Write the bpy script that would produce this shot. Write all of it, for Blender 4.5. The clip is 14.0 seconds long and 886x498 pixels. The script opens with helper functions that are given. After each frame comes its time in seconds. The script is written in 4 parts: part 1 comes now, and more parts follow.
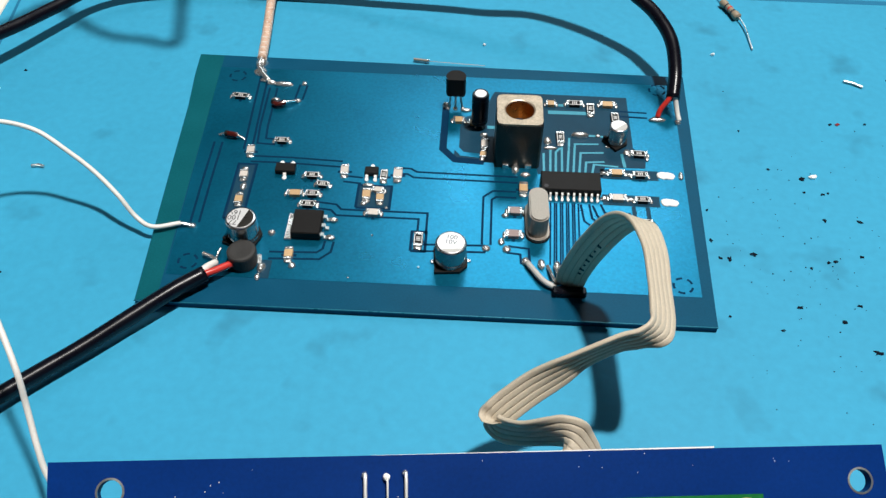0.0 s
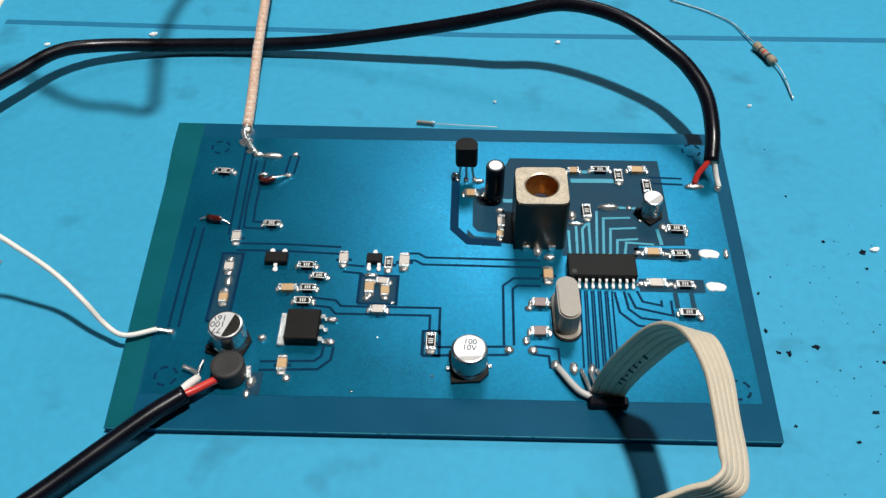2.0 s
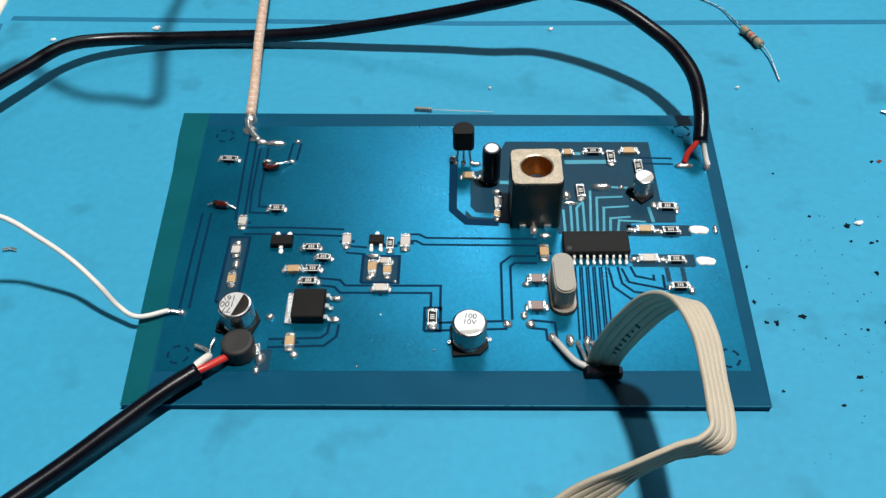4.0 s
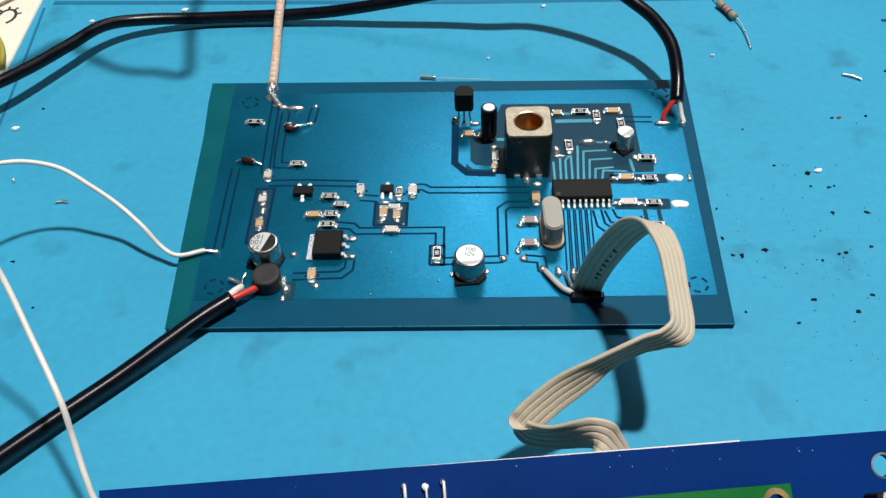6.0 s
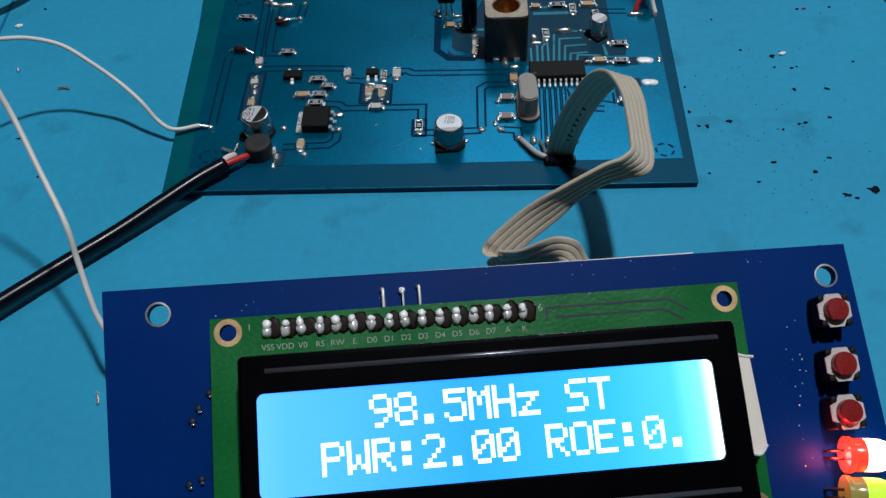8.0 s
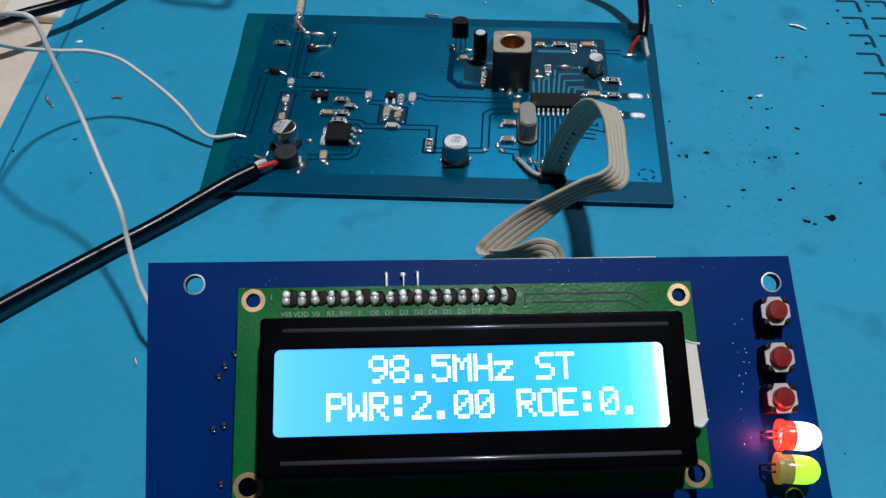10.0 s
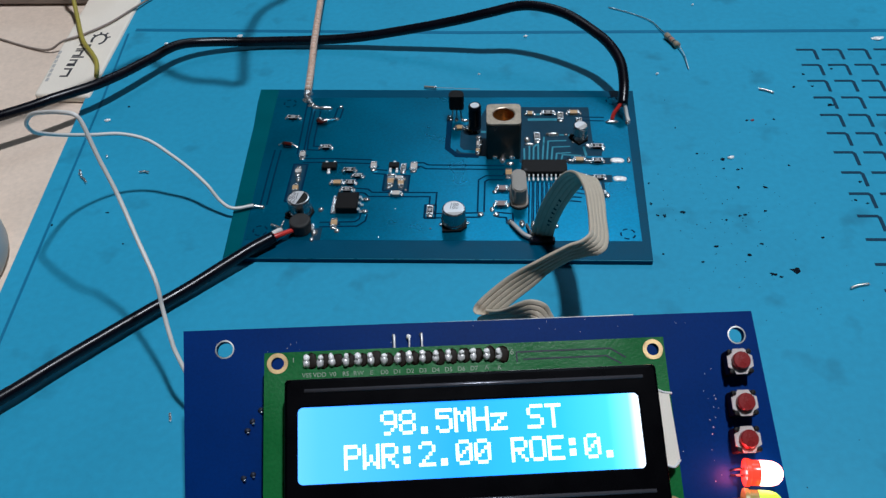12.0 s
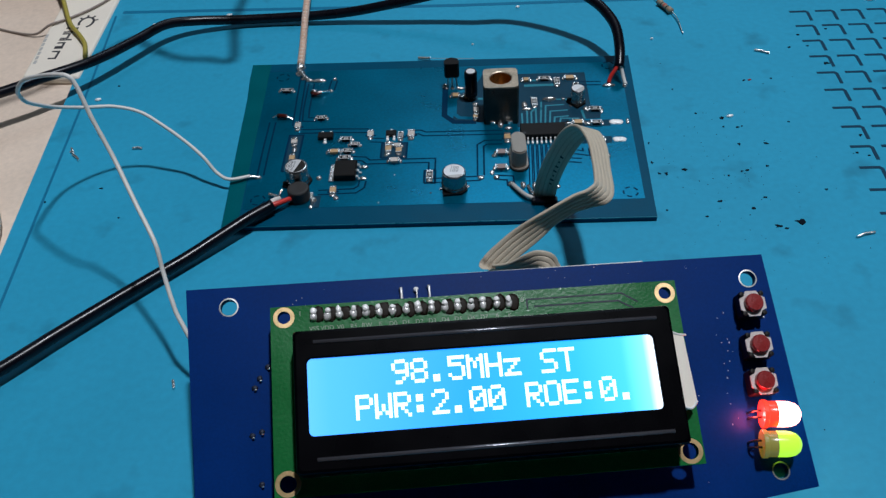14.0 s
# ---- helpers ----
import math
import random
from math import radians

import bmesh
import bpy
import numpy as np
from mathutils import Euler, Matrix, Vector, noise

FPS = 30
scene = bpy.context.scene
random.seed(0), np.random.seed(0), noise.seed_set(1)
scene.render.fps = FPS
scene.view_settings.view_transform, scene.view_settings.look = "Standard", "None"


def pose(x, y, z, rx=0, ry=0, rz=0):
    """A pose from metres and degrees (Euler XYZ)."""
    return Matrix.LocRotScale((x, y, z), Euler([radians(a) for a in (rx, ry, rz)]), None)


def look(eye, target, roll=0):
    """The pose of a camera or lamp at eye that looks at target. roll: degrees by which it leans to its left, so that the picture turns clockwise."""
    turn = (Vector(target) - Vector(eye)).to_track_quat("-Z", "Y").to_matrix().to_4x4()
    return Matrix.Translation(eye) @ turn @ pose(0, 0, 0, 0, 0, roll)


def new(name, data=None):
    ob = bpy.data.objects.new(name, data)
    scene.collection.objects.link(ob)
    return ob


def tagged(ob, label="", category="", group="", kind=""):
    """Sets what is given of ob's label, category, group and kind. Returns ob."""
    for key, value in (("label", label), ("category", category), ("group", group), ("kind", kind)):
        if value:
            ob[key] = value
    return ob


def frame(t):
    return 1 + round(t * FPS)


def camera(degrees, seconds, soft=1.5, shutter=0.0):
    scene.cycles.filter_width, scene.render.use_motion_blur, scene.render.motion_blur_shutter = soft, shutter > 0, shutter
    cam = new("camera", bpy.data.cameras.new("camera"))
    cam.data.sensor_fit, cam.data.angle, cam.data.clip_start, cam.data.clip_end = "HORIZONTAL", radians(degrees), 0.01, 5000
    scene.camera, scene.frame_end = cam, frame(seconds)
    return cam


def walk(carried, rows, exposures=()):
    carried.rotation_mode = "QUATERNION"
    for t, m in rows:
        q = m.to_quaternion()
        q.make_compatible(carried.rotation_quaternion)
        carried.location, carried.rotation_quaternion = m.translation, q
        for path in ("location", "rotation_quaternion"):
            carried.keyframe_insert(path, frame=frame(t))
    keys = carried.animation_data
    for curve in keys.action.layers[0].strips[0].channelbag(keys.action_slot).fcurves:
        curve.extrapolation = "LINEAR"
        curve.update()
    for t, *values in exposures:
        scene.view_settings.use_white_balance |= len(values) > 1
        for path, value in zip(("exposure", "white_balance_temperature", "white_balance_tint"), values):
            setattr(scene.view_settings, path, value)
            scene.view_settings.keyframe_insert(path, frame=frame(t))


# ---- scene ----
cam = camera(51.92, 14.0, soft=1.4)
# seconds, eye in metres, yaw, pitch and roll in degrees
PATH = [
    (0.0, 0.06474, -0.10581, 0.14215, 2.536, -48.847, 0.845),
    (0.5, 0.06245, -0.09824, 0.14296, 2.459, -48.577, 0.457),
    (1.0, 0.06088, -0.09150, 0.13981, 2.671, -48.384, -0.151),
    (1.5, 0.06094, -0.08599, 0.13789, 2.433, -48.314, -0.337),
    (2.0, 0.06031, -0.07748, 0.13474, 2.299, -48.201, -0.611),
    (2.2, 0.06003, -0.07250, 0.13409, 2.225, -48.704, -0.623),
    (2.6, 0.05981, -0.06997, 0.13338, 2.140, -48.803, -0.751),
    (3.0, 0.05995, -0.07166, 0.13382, 2.126, -48.792, -0.968),
    (3.4, 0.06019, -0.07601, 0.13509, 2.150, -48.715, -1.219),
    (3.9, 0.06034, -0.08273, 0.13734, 2.177, -48.596, -1.492),
    (4.3, 0.06005, -0.08720, 0.13928, 2.152, -48.536, -1.611),
    (4.5, 0.05957, -0.09003, 0.14071, 2.010, -48.478, -1.650),
    (5.0, 0.05923, -0.09566, 0.14462, 2.329, -48.627, -2.055),
    (5.5, 0.05997, -0.10222, 0.14681, 2.506, -48.619, -2.244),
    (6.0, 0.06223, -0.10806, 0.14652, 3.072, -48.398, -2.740),
    (6.5, 0.06435, -0.11446, 0.14681, 2.972, -48.504, -2.804),
    (7.0, 0.06483, -0.12284, 0.14798, 3.062, -48.649, -2.892),
    (7.5, 0.06536, -0.12879, 0.14326, 3.142, -48.746, -3.018),
    (8.0, 0.06640, -0.13556, 0.13716, 3.128, -48.882, -3.086),
    (8.2, 0.06629, -0.13866, 0.13429, 3.003, -49.056, -2.888),
    (8.6, 0.06737, -0.14289, 0.13300, 3.187, -48.902, -2.722),
    (9.0, 0.06896, -0.14733, 0.13516, 3.539, -48.281, -2.285),
    (9.5, 0.07073, -0.15285, 0.14116, 4.097, -47.216, -1.675),
    (9.9, 0.07124, -0.15693, 0.14740, 4.545, -46.428, -1.390),
    (10.3, 0.07025, -0.16044, 0.15385, 4.911, -45.958, -1.512),
    (10.5, 0.06806, -0.16321, 0.15618, 5.169, -45.797, -1.729),
    (11.0, 0.06467, -0.16839, 0.16896, 5.460, -45.255, -2.222),
    (11.5, 0.06602, -0.17005, 0.16728, 4.961, -44.363, -2.447),
    (12.0, 0.07339, -0.16837, 0.16935, 4.967, -44.128, -2.957),
    (12.5, 0.07235, -0.15876, 0.16590, 4.568, -43.990, -3.161),
    (13.0, 0.07107, -0.16559, 0.16593, 4.477, -43.730, -3.496),
    (13.5, 0.07442, -0.16207, 0.15923, 4.225, -43.673, -3.769),
    (14.0, 0.06939, -0.17459, 0.15873, 3.847, -43.616, -3.895),
]
EXPOSURES = [(0.0, 0.22, 6550, 10), (1.0, 0.12, 6550, 10), (6.5, 0.12, 6550, 10), (7.0, -0.10, 6300, 10), (7.5, -0.74, 5850, 10), (8.0, -0.8, 5850, 10), (10.5, -0.62, 5750, 10), (11.5, -0.6, 5680, 10), (12.5, -0.75, 5730, 10), (13.0, -0.81, 5750, 10), (13.5, -0.82, 5750, 10), (14.0, -0.75, 5750, 10)]
walk(cam, [(t, pose(x, y, z, 90 + p, 0, w) @ pose(0, 0, 0, 0, 0, r)) for t, x, y, z, w, p, r in PATH], EXPOSURES)

# ---- light: a bulb and a panel on the ceiling of a plain room ----
world = bpy.data.worlds.new("room_air")
scene.world = world
world.use_nodes = True
world.node_tree.nodes["Background"].inputs[0].default_value = (0.75, 0.85, 1.0, 1)
world.node_tree.nodes["Background"].inputs[1].default_value = 0.25


def area_lamp(name, where, aim, energy, color, size, size_y=None):
    data = bpy.data.lights.new(name, "AREA")
    data.shape, data.size = ("RECTANGLE" if size_y else "DISK"), size
    if size_y:
        data.size_y = size_y
    data.energy, data.color = energy, color
    ob = new(name, data)
    ob.matrix_world = look(where, aim)
    return ob


area_lamp("ceiling_bulb_light", (0.345, 0.025, 1.500), (0.06, 0.03, 0), 28.4, (1.0, 0.97, 0.93), 0.085)
area_lamp("ceiling_panel_light", (0.26, 1.48, 1.56), (0.08, 0.05, 0), 7.3, (0.84, 0.95, 1.0), 0.75, 0.45)
# Weak unseen lamp, added for reflections on the bezel creases.
area_lamp("crease_reflection_light", (-0.3, -1.40, 1.66), (0.06, 0.0, 0), 0.15, (0.9, 0.95, 1.0), 1.2, 0.12)


# ---- materials ----
def lin(r, g, b):
    return tuple((c / 255 / 12.92) if c <= 10 else ((c / 255 + 0.055) / 1.055) ** 2.4 for c in (r, g, b)) + (1,)


def mat(name, color, rough=0.5, metal=0.0, var=0.15, scale=300.0, fine=3000.0, bump=0.1, depth=0.0001, coat=0.0, vary=0.0, spec=0.5, stain=0.0):
    """A surface with a coarse stain, a fine grain, and relief. scale and fine: cycles a metre."""
    m = bpy.data.materials.new(name)
    m.use_nodes = True
    nt = m.node_tree
    b = nt.nodes["Principled BSDF"]
    b.inputs["Roughness"].default_value, b.inputs["Metallic"].default_value = rough, metal
    b.inputs["Coat Weight"].default_value = coat
    b.inputs["Specular IOR Level"].default_value = spec
    tc = nt.nodes.new("ShaderNodeTexCoord")

    def noise_node(s, detail):
        n = nt.nodes.new("ShaderNodeTexNoise")
        n.inputs["Scale"].default_value, n.inputs["Detail"].default_value = s, detail
        nt.links.new(tc.outputs["Object"], n.inputs["Vector"])
        return n

    big, small = noise_node(scale, 4), noise_node(fine, 3)
    add = nt.nodes.new("ShaderNodeMath")
    add.operation = "ADD"
    nt.links.new(big.outputs["Fac"], add.inputs[0])
    nt.links.new(small.outputs["Fac"], add.inputs[1])
    last = add
    if vary:
        info = nt.nodes.new("ShaderNodeObjectInfo")
        mul = nt.nodes.new("ShaderNodeMath")
        mul.operation, mul.inputs[1].default_value, mul.inputs[2].default_value = "MULTIPLY_ADD", vary, -vary / 2
        nt.links.new(info.outputs["Random"], mul.inputs[0])
        more = nt.nodes.new("ShaderNodeMath")
        nt.links.new(add.outputs[0], more.inputs[0])
        nt.links.new(mul.outputs[0], more.inputs[1])
        last = more
    ramp = nt.nodes.new("ShaderNodeMapRange")
    ramp.inputs["From Min"].default_value, ramp.inputs["From Max"].default_value = 0.6, 1.4
    ramp.inputs["To Min"].default_value, ramp.inputs["To Max"].default_value = 1 - var, 1 + var
    nt.links.new(last.outputs[0], ramp.inputs["Value"])
    if stain:
        blot = noise_node(scale * 3.4, 3)
        cut = nt.nodes.new("ShaderNodeMapRange")
        cut.inputs["From Min"].default_value, cut.inputs["From Max"].default_value = 0.60, 0.74
        cut.inputs["To Min"].default_value, cut.inputs["To Max"].default_value = 1.0, 1.0 - stain
        nt.links.new(blot.outputs["Fac"], cut.inputs["Value"])
        dull = nt.nodes.new("ShaderNodeMath")
        dull.operation = "MULTIPLY"
        nt.links.new(ramp.outputs[0], dull.inputs[0])
        nt.links.new(cut.outputs[0], dull.inputs[1])
        ramp = dull
    mix = nt.nodes.new("ShaderNodeVectorMath")
    mix.operation = "SCALE"
    mix.inputs[0].default_value = color[:3]
    nt.links.new(ramp.outputs[0], mix.inputs["Scale"])
    nt.links.new(mix.outputs["Vector"], b.inputs["Base Color"])
    rr = nt.nodes.new("ShaderNodeMapRange")
    rr.inputs["To Min"].default_value, rr.inputs["To Max"].default_value = max(rough - 0.1, 0.02), min(rough + 0.1, 1)
    nt.links.new(big.outputs["Fac"], rr.inputs["Value"])
    nt.links.new(rr.outputs[0], b.inputs["Roughness"])
    if bump:
        bn = nt.nodes.new("ShaderNodeBump")
        bn.inputs["Strength"].default_value, bn.inputs["Distance"].default_value = bump, depth
        nt.links.new(small.outputs["Fac"], bn.inputs["Height"])
        nt.links.new(bn.outputs["Normal"], b.inputs["Normal"])
    return m


M = {}
M["mat"] = mat("cyan_silicone", (0.032, 0.298, 0.480), 0.6, spec=0.25, var=0.09, scale=22, fine=500, bump=0.015, depth=0.0002, stain=0.25)
# Darker copies of the mat's silicone: shade of ridges and grooves as colour.
M["mat_dark"] = mat("cyan_silicone_painted_shade", (0.002, 0.038, 0.08), 0.6, spec=0.25, var=0.1)
M["mat_line"] = mat("cyan_silicone_groove_shade", (0.010, 0.15, 0.28), 0.6, spec=0.25, var=0.1)
M["white_alu"] = mat("whitened_aluminium_top", (0.72, 0.72, 0.72), 0.35, metal=0.35, var=0.06, fine=4000)
M["table"] = mat("beige_laminate", (0.72, 0.585, 0.47), 0.5, var=0.12, scale=40, fine=700, bump=0.05)
M["panel"] = mat("taupe_panel", (0.30, 0.25, 0.22), 0.6, var=0.1, scale=30)
M["fr4"] = mat("teal_bare_laminate", (0.003, 0.062, 0.120), 0.35, spec=0.08, var=0.15, scale=120, fine=2500, bump=0.06, depth=0.00003)
M["copper"] = mat("blue_lacquered_copper", (0.001, 0.158, 0.278), 0.30, metal=0.72, var=0.22, scale=45, fine=1500, bump=0.02, depth=0.00003)
M["gap"] = mat("etched_gap", (0.001, 0.024, 0.062), 0.5, var=0.15, spec=0.05)
M["bare"] = mat("slate_etched_laminate", (0.010, 0.045, 0.078), 0.40, spec=0.08, var=0.2, scale=150)
M["fr4_green"] = mat("green_bare_laminate", (0.003, 0.085, 0.106), 0.35, spec=0.08, var=0.2, scale=90, fine=2500, bump=0.06, depth=0.00003)
M["teal_track"] = mat("teal_lacquered_track", (0.02, 0.20, 0.27), 0.3, metal=0.3, var=0.15)
M["solder"] = mat("bright_solder", (0.85, 0.85, 0.83), 0.22, metal=0.9, var=0.25, scale=900, fine=4000, bump=0.5, depth=0.0002)
M["grey_tin"] = mat("dull_crystal_shell", (0.31, 0.275, 0.235), 0.42, metal=0.6, var=0.12, scale=300)
# Near-white, hardly metallic: the lamp's glint is put into these two colours.
M["pin_solder"] = mat("glint_white_solder", (0.98, 0.98, 0.96), 0.3, metal=0.05, var=0.15, scale=900, fine=1600, bump=0.5, depth=0.0004)
M["bright_lead"] = mat("glint_white_lead", (0.92, 0.92, 0.90), 0.38, metal=0.4, var=0.12)
M["tin"] = mat("tinned_lead", (0.72, 0.72, 0.70), 0.3, metal=1.0, var=0.15)
M["black"] = mat("black_epoxy", (0.007, 0.0062, 0.0058), 0.5, spec=0.2, var=0.2, scale=500, fine=6000, bump=0.2, depth=0.00005)
M["rubber"] = mat("black_cable_sheath", (0.0030, 0.0030, 0.0065), 0.28, spec=0.28, var=0.2, scale=200, bump=0.05)
M["alu"] = mat("brushed_aluminium", (0.58, 0.58, 0.58), 0.26, metal=1.0, var=0.1, fine=5000)
# Can metal darkened: the dark reflection on its sides put into the colour.
M["can_side"] = mat("darkened_can_side", (0.085, 0.078, 0.07), 0.30, metal=0.85, var=0.25, scale=260)
M["can_top"] = mat("stamped_can_top", (0.47, 0.385, 0.29), 0.45, metal=0.8, var=0.35, scale=500, fine=2200, bump=0.25, depth=0.00015)
M["ferrite"] = mat("amber_ferrite_core", (0.45, 0.20, 0.05), 0.3, metal=0.8, var=0.3, scale=600)
M["ferrite_grey"] = mat("dark_grey_ferrite", (0.030, 0.029, 0.028), 0.55, spec=0.3, var=0.25, scale=400, fine=5000, bump=0.2, depth=0.00006)
M["tan"] = mat("tan_ceramic", (0.50, 0.33, 0.17), 0.45, var=0.15, vary=0.4)
M["grey_chip"] = mat("pale_ceramic", (0.55, 0.50, 0.45), 0.4, var=0.15, vary=0.4)
M["mauve_chip"] = mat("mauve_ceramic", (0.26, 0.19, 0.175), 0.4, var=0.15, vary=0.3)
M["white"] = mat("white_print", (0.75, 0.75, 0.73), 0.5, var=0.1)
M["ink"] = mat("dark_ink", (0.03, 0.03, 0.035), 0.6, var=0.1)
M["red_wire"] = mat("red_insulation", (0.55, 0.03, 0.02), 0.4, var=0.15)
M["white_wire"] = mat("white_insulation", (0.72, 0.70, 0.66), 0.45, var=0.1)
M["grey_wire"] = mat("grey_insulation", (0.45, 0.44, 0.42), 0.45, var=0.12)
# Taupe that paints a soft shadow line on the bench.
M["shadow_taupe"] = mat("brownish_grey_painted_shadow", (0.24, 0.195, 0.165), 0.5, var=0.15)
M["ribbon"] = mat("grey_ribbon_insulation", (0.52, 0.455, 0.355), 0.45, spec=0.25, var=0.12, scale=200)
M["coax"] = mat("clear_braided_coax", (0.60, 0.40, 0.29), 0.3, metal=0.0, var=0.3, scale=700, fine=3500, bump=0.3, depth=0.0003)
M["yellow_wire"] = mat("olive_yellow_insulation", (0.36, 0.30, 0.05), 0.45, var=0.15)
M["glass_red"] = mat("red_glass_diode", (0.06, 0.009, 0.007), 0.15, var=0.2, coat=0.6)
M["blue_pcb"] = mat("deep_blue_mask", (0.0003, 0.023, 0.142), 0.42, spec=0.06, var=0.2, scale=60, fine=1800, bump=0.06, depth=0.00004)
M["green_pcb"] = mat("green_mask", (0.010, 0.135, 0.030), 0.24, spec=0.5, var=0.2, scale=90, fine=1500, bump=0.4, depth=0.0001)
M["gold"] = mat("gold_annulus", (0.62, 0.44, 0.22), 0.35, metal=0.9, var=0.2)
M["bezel"] = mat("black_steel_bezel", (0.0010, 0.0010, 0.0018), 0.28, spec=0.05, var=0.15, scale=120, fine=2500, bump=0.03)
# Lighter grey than the bezel: the crease's reflection put into the colour.
M["crease"] = mat("black_crease_painted_sheen", (0.10, 0.10, 0.115), 0.22, metal=0.5, var=0.1, bump=0.0)
M["button_red"] = mat("red_button", (0.24, 0.014, 0.014), 0.3, var=0.15)
M["button_grey"] = mat("grey_switch_body", (0.58, 0.52, 0.49), 0.4, var=0.15)
M["debris"] = mat("dark_crumb", (0.003, 0.007, 0.014), 0.8, spec=0.08, var=0.3)
M["board_white"] = mat("white_card", (0.82, 0.75, 0.64), 0.5, var=0.06, scale=50)
# Dark grey for the unseen room, to keep bounce light low.
M["wall"] = mat("dark_grey_room_shell", (0.05, 0.05, 0.053), 0.8, var=0.08, scale=4)
M["resistor"] = mat("tan_resistor_body", (0.30, 0.24, 0.17), 0.4, var=0.15)
M["frosted"] = mat("frosted_plastic", (0.74, 0.74, 0.72), 0.45, var=0.08, scale=30)
M["flux"] = mat("brown_flux", (0.010, 0.006, 0.003), 0.5, spec=0.12, var=0.4, scale=700)
M["legend"] = mat("dim_board_print", (0.30, 0.36, 0.28), 0.6, var=0.3, fine=5000)
M["holes"] = mat("dark_hole", (0.004, 0.01, 0.03), 0.6, var=0.1)


def glow(name, color, strength, base=(0.5, 0.5, 0.5)):
    m = bpy.data.materials.new(name)
    m.use_nodes = True
    b = m.node_tree.nodes["Principled BSDF"]
    b.inputs["Base Color"].default_value = (*base, 1)
    b.inputs["Roughness"].default_value = 0.2
    b.inputs["Emission Color"].default_value = (*color, 1)
    b.inputs["Emission Strength"].default_value = strength
    return m


M["led_red"] = glow("lit_red_led", (1.0, 0.30, 0.22), 16.0, (0.8, 0.2, 0.15))
M["led_red_base"] = glow("lit_red_led_base", (1.0, 0.03, 0.010), 2.6, (0.6, 0.05, 0.03))
M["led_green"] = glow("lit_green_led", (0.45, 0.85, 0.02), 1.9, (0.3, 0.5, 0.05))
M["led_green_base"] = glow("dim_green_led_base", (0.6, 0.5, 0.02), 0.3, (0.22, 0.20, 0.08))
M["lcd_text"] = glow("lit_characters", (0.80, 0.95, 1.0), 2.1, (0.8, 0.9, 0.95))


def backlight():
    """The lit panel: an even blue, brightest by the light at its end."""
    m = glow("lit_blue_panel", (0.05, 0.45, 0.95), 3.3, (0.02, 0.1, 0.2))
    nt = m.node_tree
    b = nt.nodes["Principled BSDF"]
    tc = nt.nodes.new("ShaderNodeTexCoord")
    sep = nt.nodes.new("ShaderNodeSeparateXYZ")
    nt.links.new(tc.outputs["Generated"], sep.inputs[0])
    ramp = nt.nodes.new("ShaderNodeValToRGB")
    e = ramp.color_ramp.elements
    e[0].position, e[0].color = 0.0, (0.10, 0.34, 0.92, 1)
    e[1].position, e[1].color = 1.0, (1.0, 1.0, 1.0, 1)
    for at, c in ((0.06, (0.075, 0.31, 0.93, 1)), (0.45, (0.028, 0.23, 0.87, 1)), (0.76, (0.035, 0.31, 0.91, 1)), (0.90, (0.065, 0.40, 0.95, 1)), (0.965, (0.19, 0.64, 1.0, 1))):
        x = e.new(at)
        x.color = c
    nt.links.new(sep.outputs[0], ramp.inputs[0])
    nt.links.new(ramp.outputs[0], b.inputs["Emission Color"])
    return m


M["lcd_back"] = backlight()


# ---- building helpers: shapes in millimetres ----
def part(name, bm, material, parent=None, label="", smooth=False):
    me = bpy.data.meshes.new(name)
    for v in bm.verts:
        v.co *= 0.001
    bmesh.ops.recalc_face_normals(bm, faces=bm.faces)
    bm.to_mesh(me)
    bm.free()
    me.materials.append(M[material])
    if smooth:
        for p in me.polygons:
            p.use_smooth = True
    ob = new(name, me)
    if parent:
        ob.parent = parent
    if label:
        tagged(ob, label)
    return ob


def thing(name, label, category, group="", kind="", at=None):
    ob = new(name)
    ob.empty_display_size = 0.002
    if at is not None:
        ob.matrix_world = at
    return tagged(ob, label, category, group, kind)


def box(x0, x1, y0, y1, z0, z1, bevel=0.0, bm=None, turn=None, segments=1):
    b = bmesh.new()
    m = Matrix.Translation(((x0 + x1) / 2, (y0 + y1) / 2, (z0 + z1) / 2)) @ Matrix.Diagonal((x1 - x0, y1 - y0, z1 - z0, 1))
    bmesh.ops.create_cube(b, size=1, matrix=m)
    if bevel:
        bmesh.ops.bevel(b, geom=b.edges[:], offset=bevel, segments=segments, affect="EDGES", profile=0.5)
    if turn is not None:
        bmesh.ops.transform(b, matrix=turn, verts=b.verts)
    return join(bm, b)


def join(bm, other):
    if bm is None:
        return other
    me = bpy.data.meshes.new("tmp")
    other.to_mesh(me)
    other.free()
    bm.from_mesh(me)
    bpy.data.meshes.remove(me)
    return bm


def lathe(profile, n=24, bm=None, turn=None):
    """A turned body from rows of radius and height."""
    b = bmesh.new()
    rings = []
    for r, z in profile:
        if r < 1e-6:
            rings.append([b.verts.new((0, 0, z))])
        else:
            rings.append([b.verts.new((r * math.cos(2 * math.pi * i / n), r * math.sin(2 * math.pi * i / n), z)) for i in range(n)])
    for lo, hi in zip(rings, rings[1:]):
        for i in range(n):
            q = [lo[i % len(lo)], lo[(i + 1) % len(lo)], hi[(i + 1) % len(hi)], hi[i % len(hi)]]
            q = list(dict.fromkeys(q))
            if len(q) > 2:
                b.faces.new(q)
    if turn is not None:
        bmesh.ops.transform(b, matrix=turn, verts=b.verts)
    return join(bm, b)


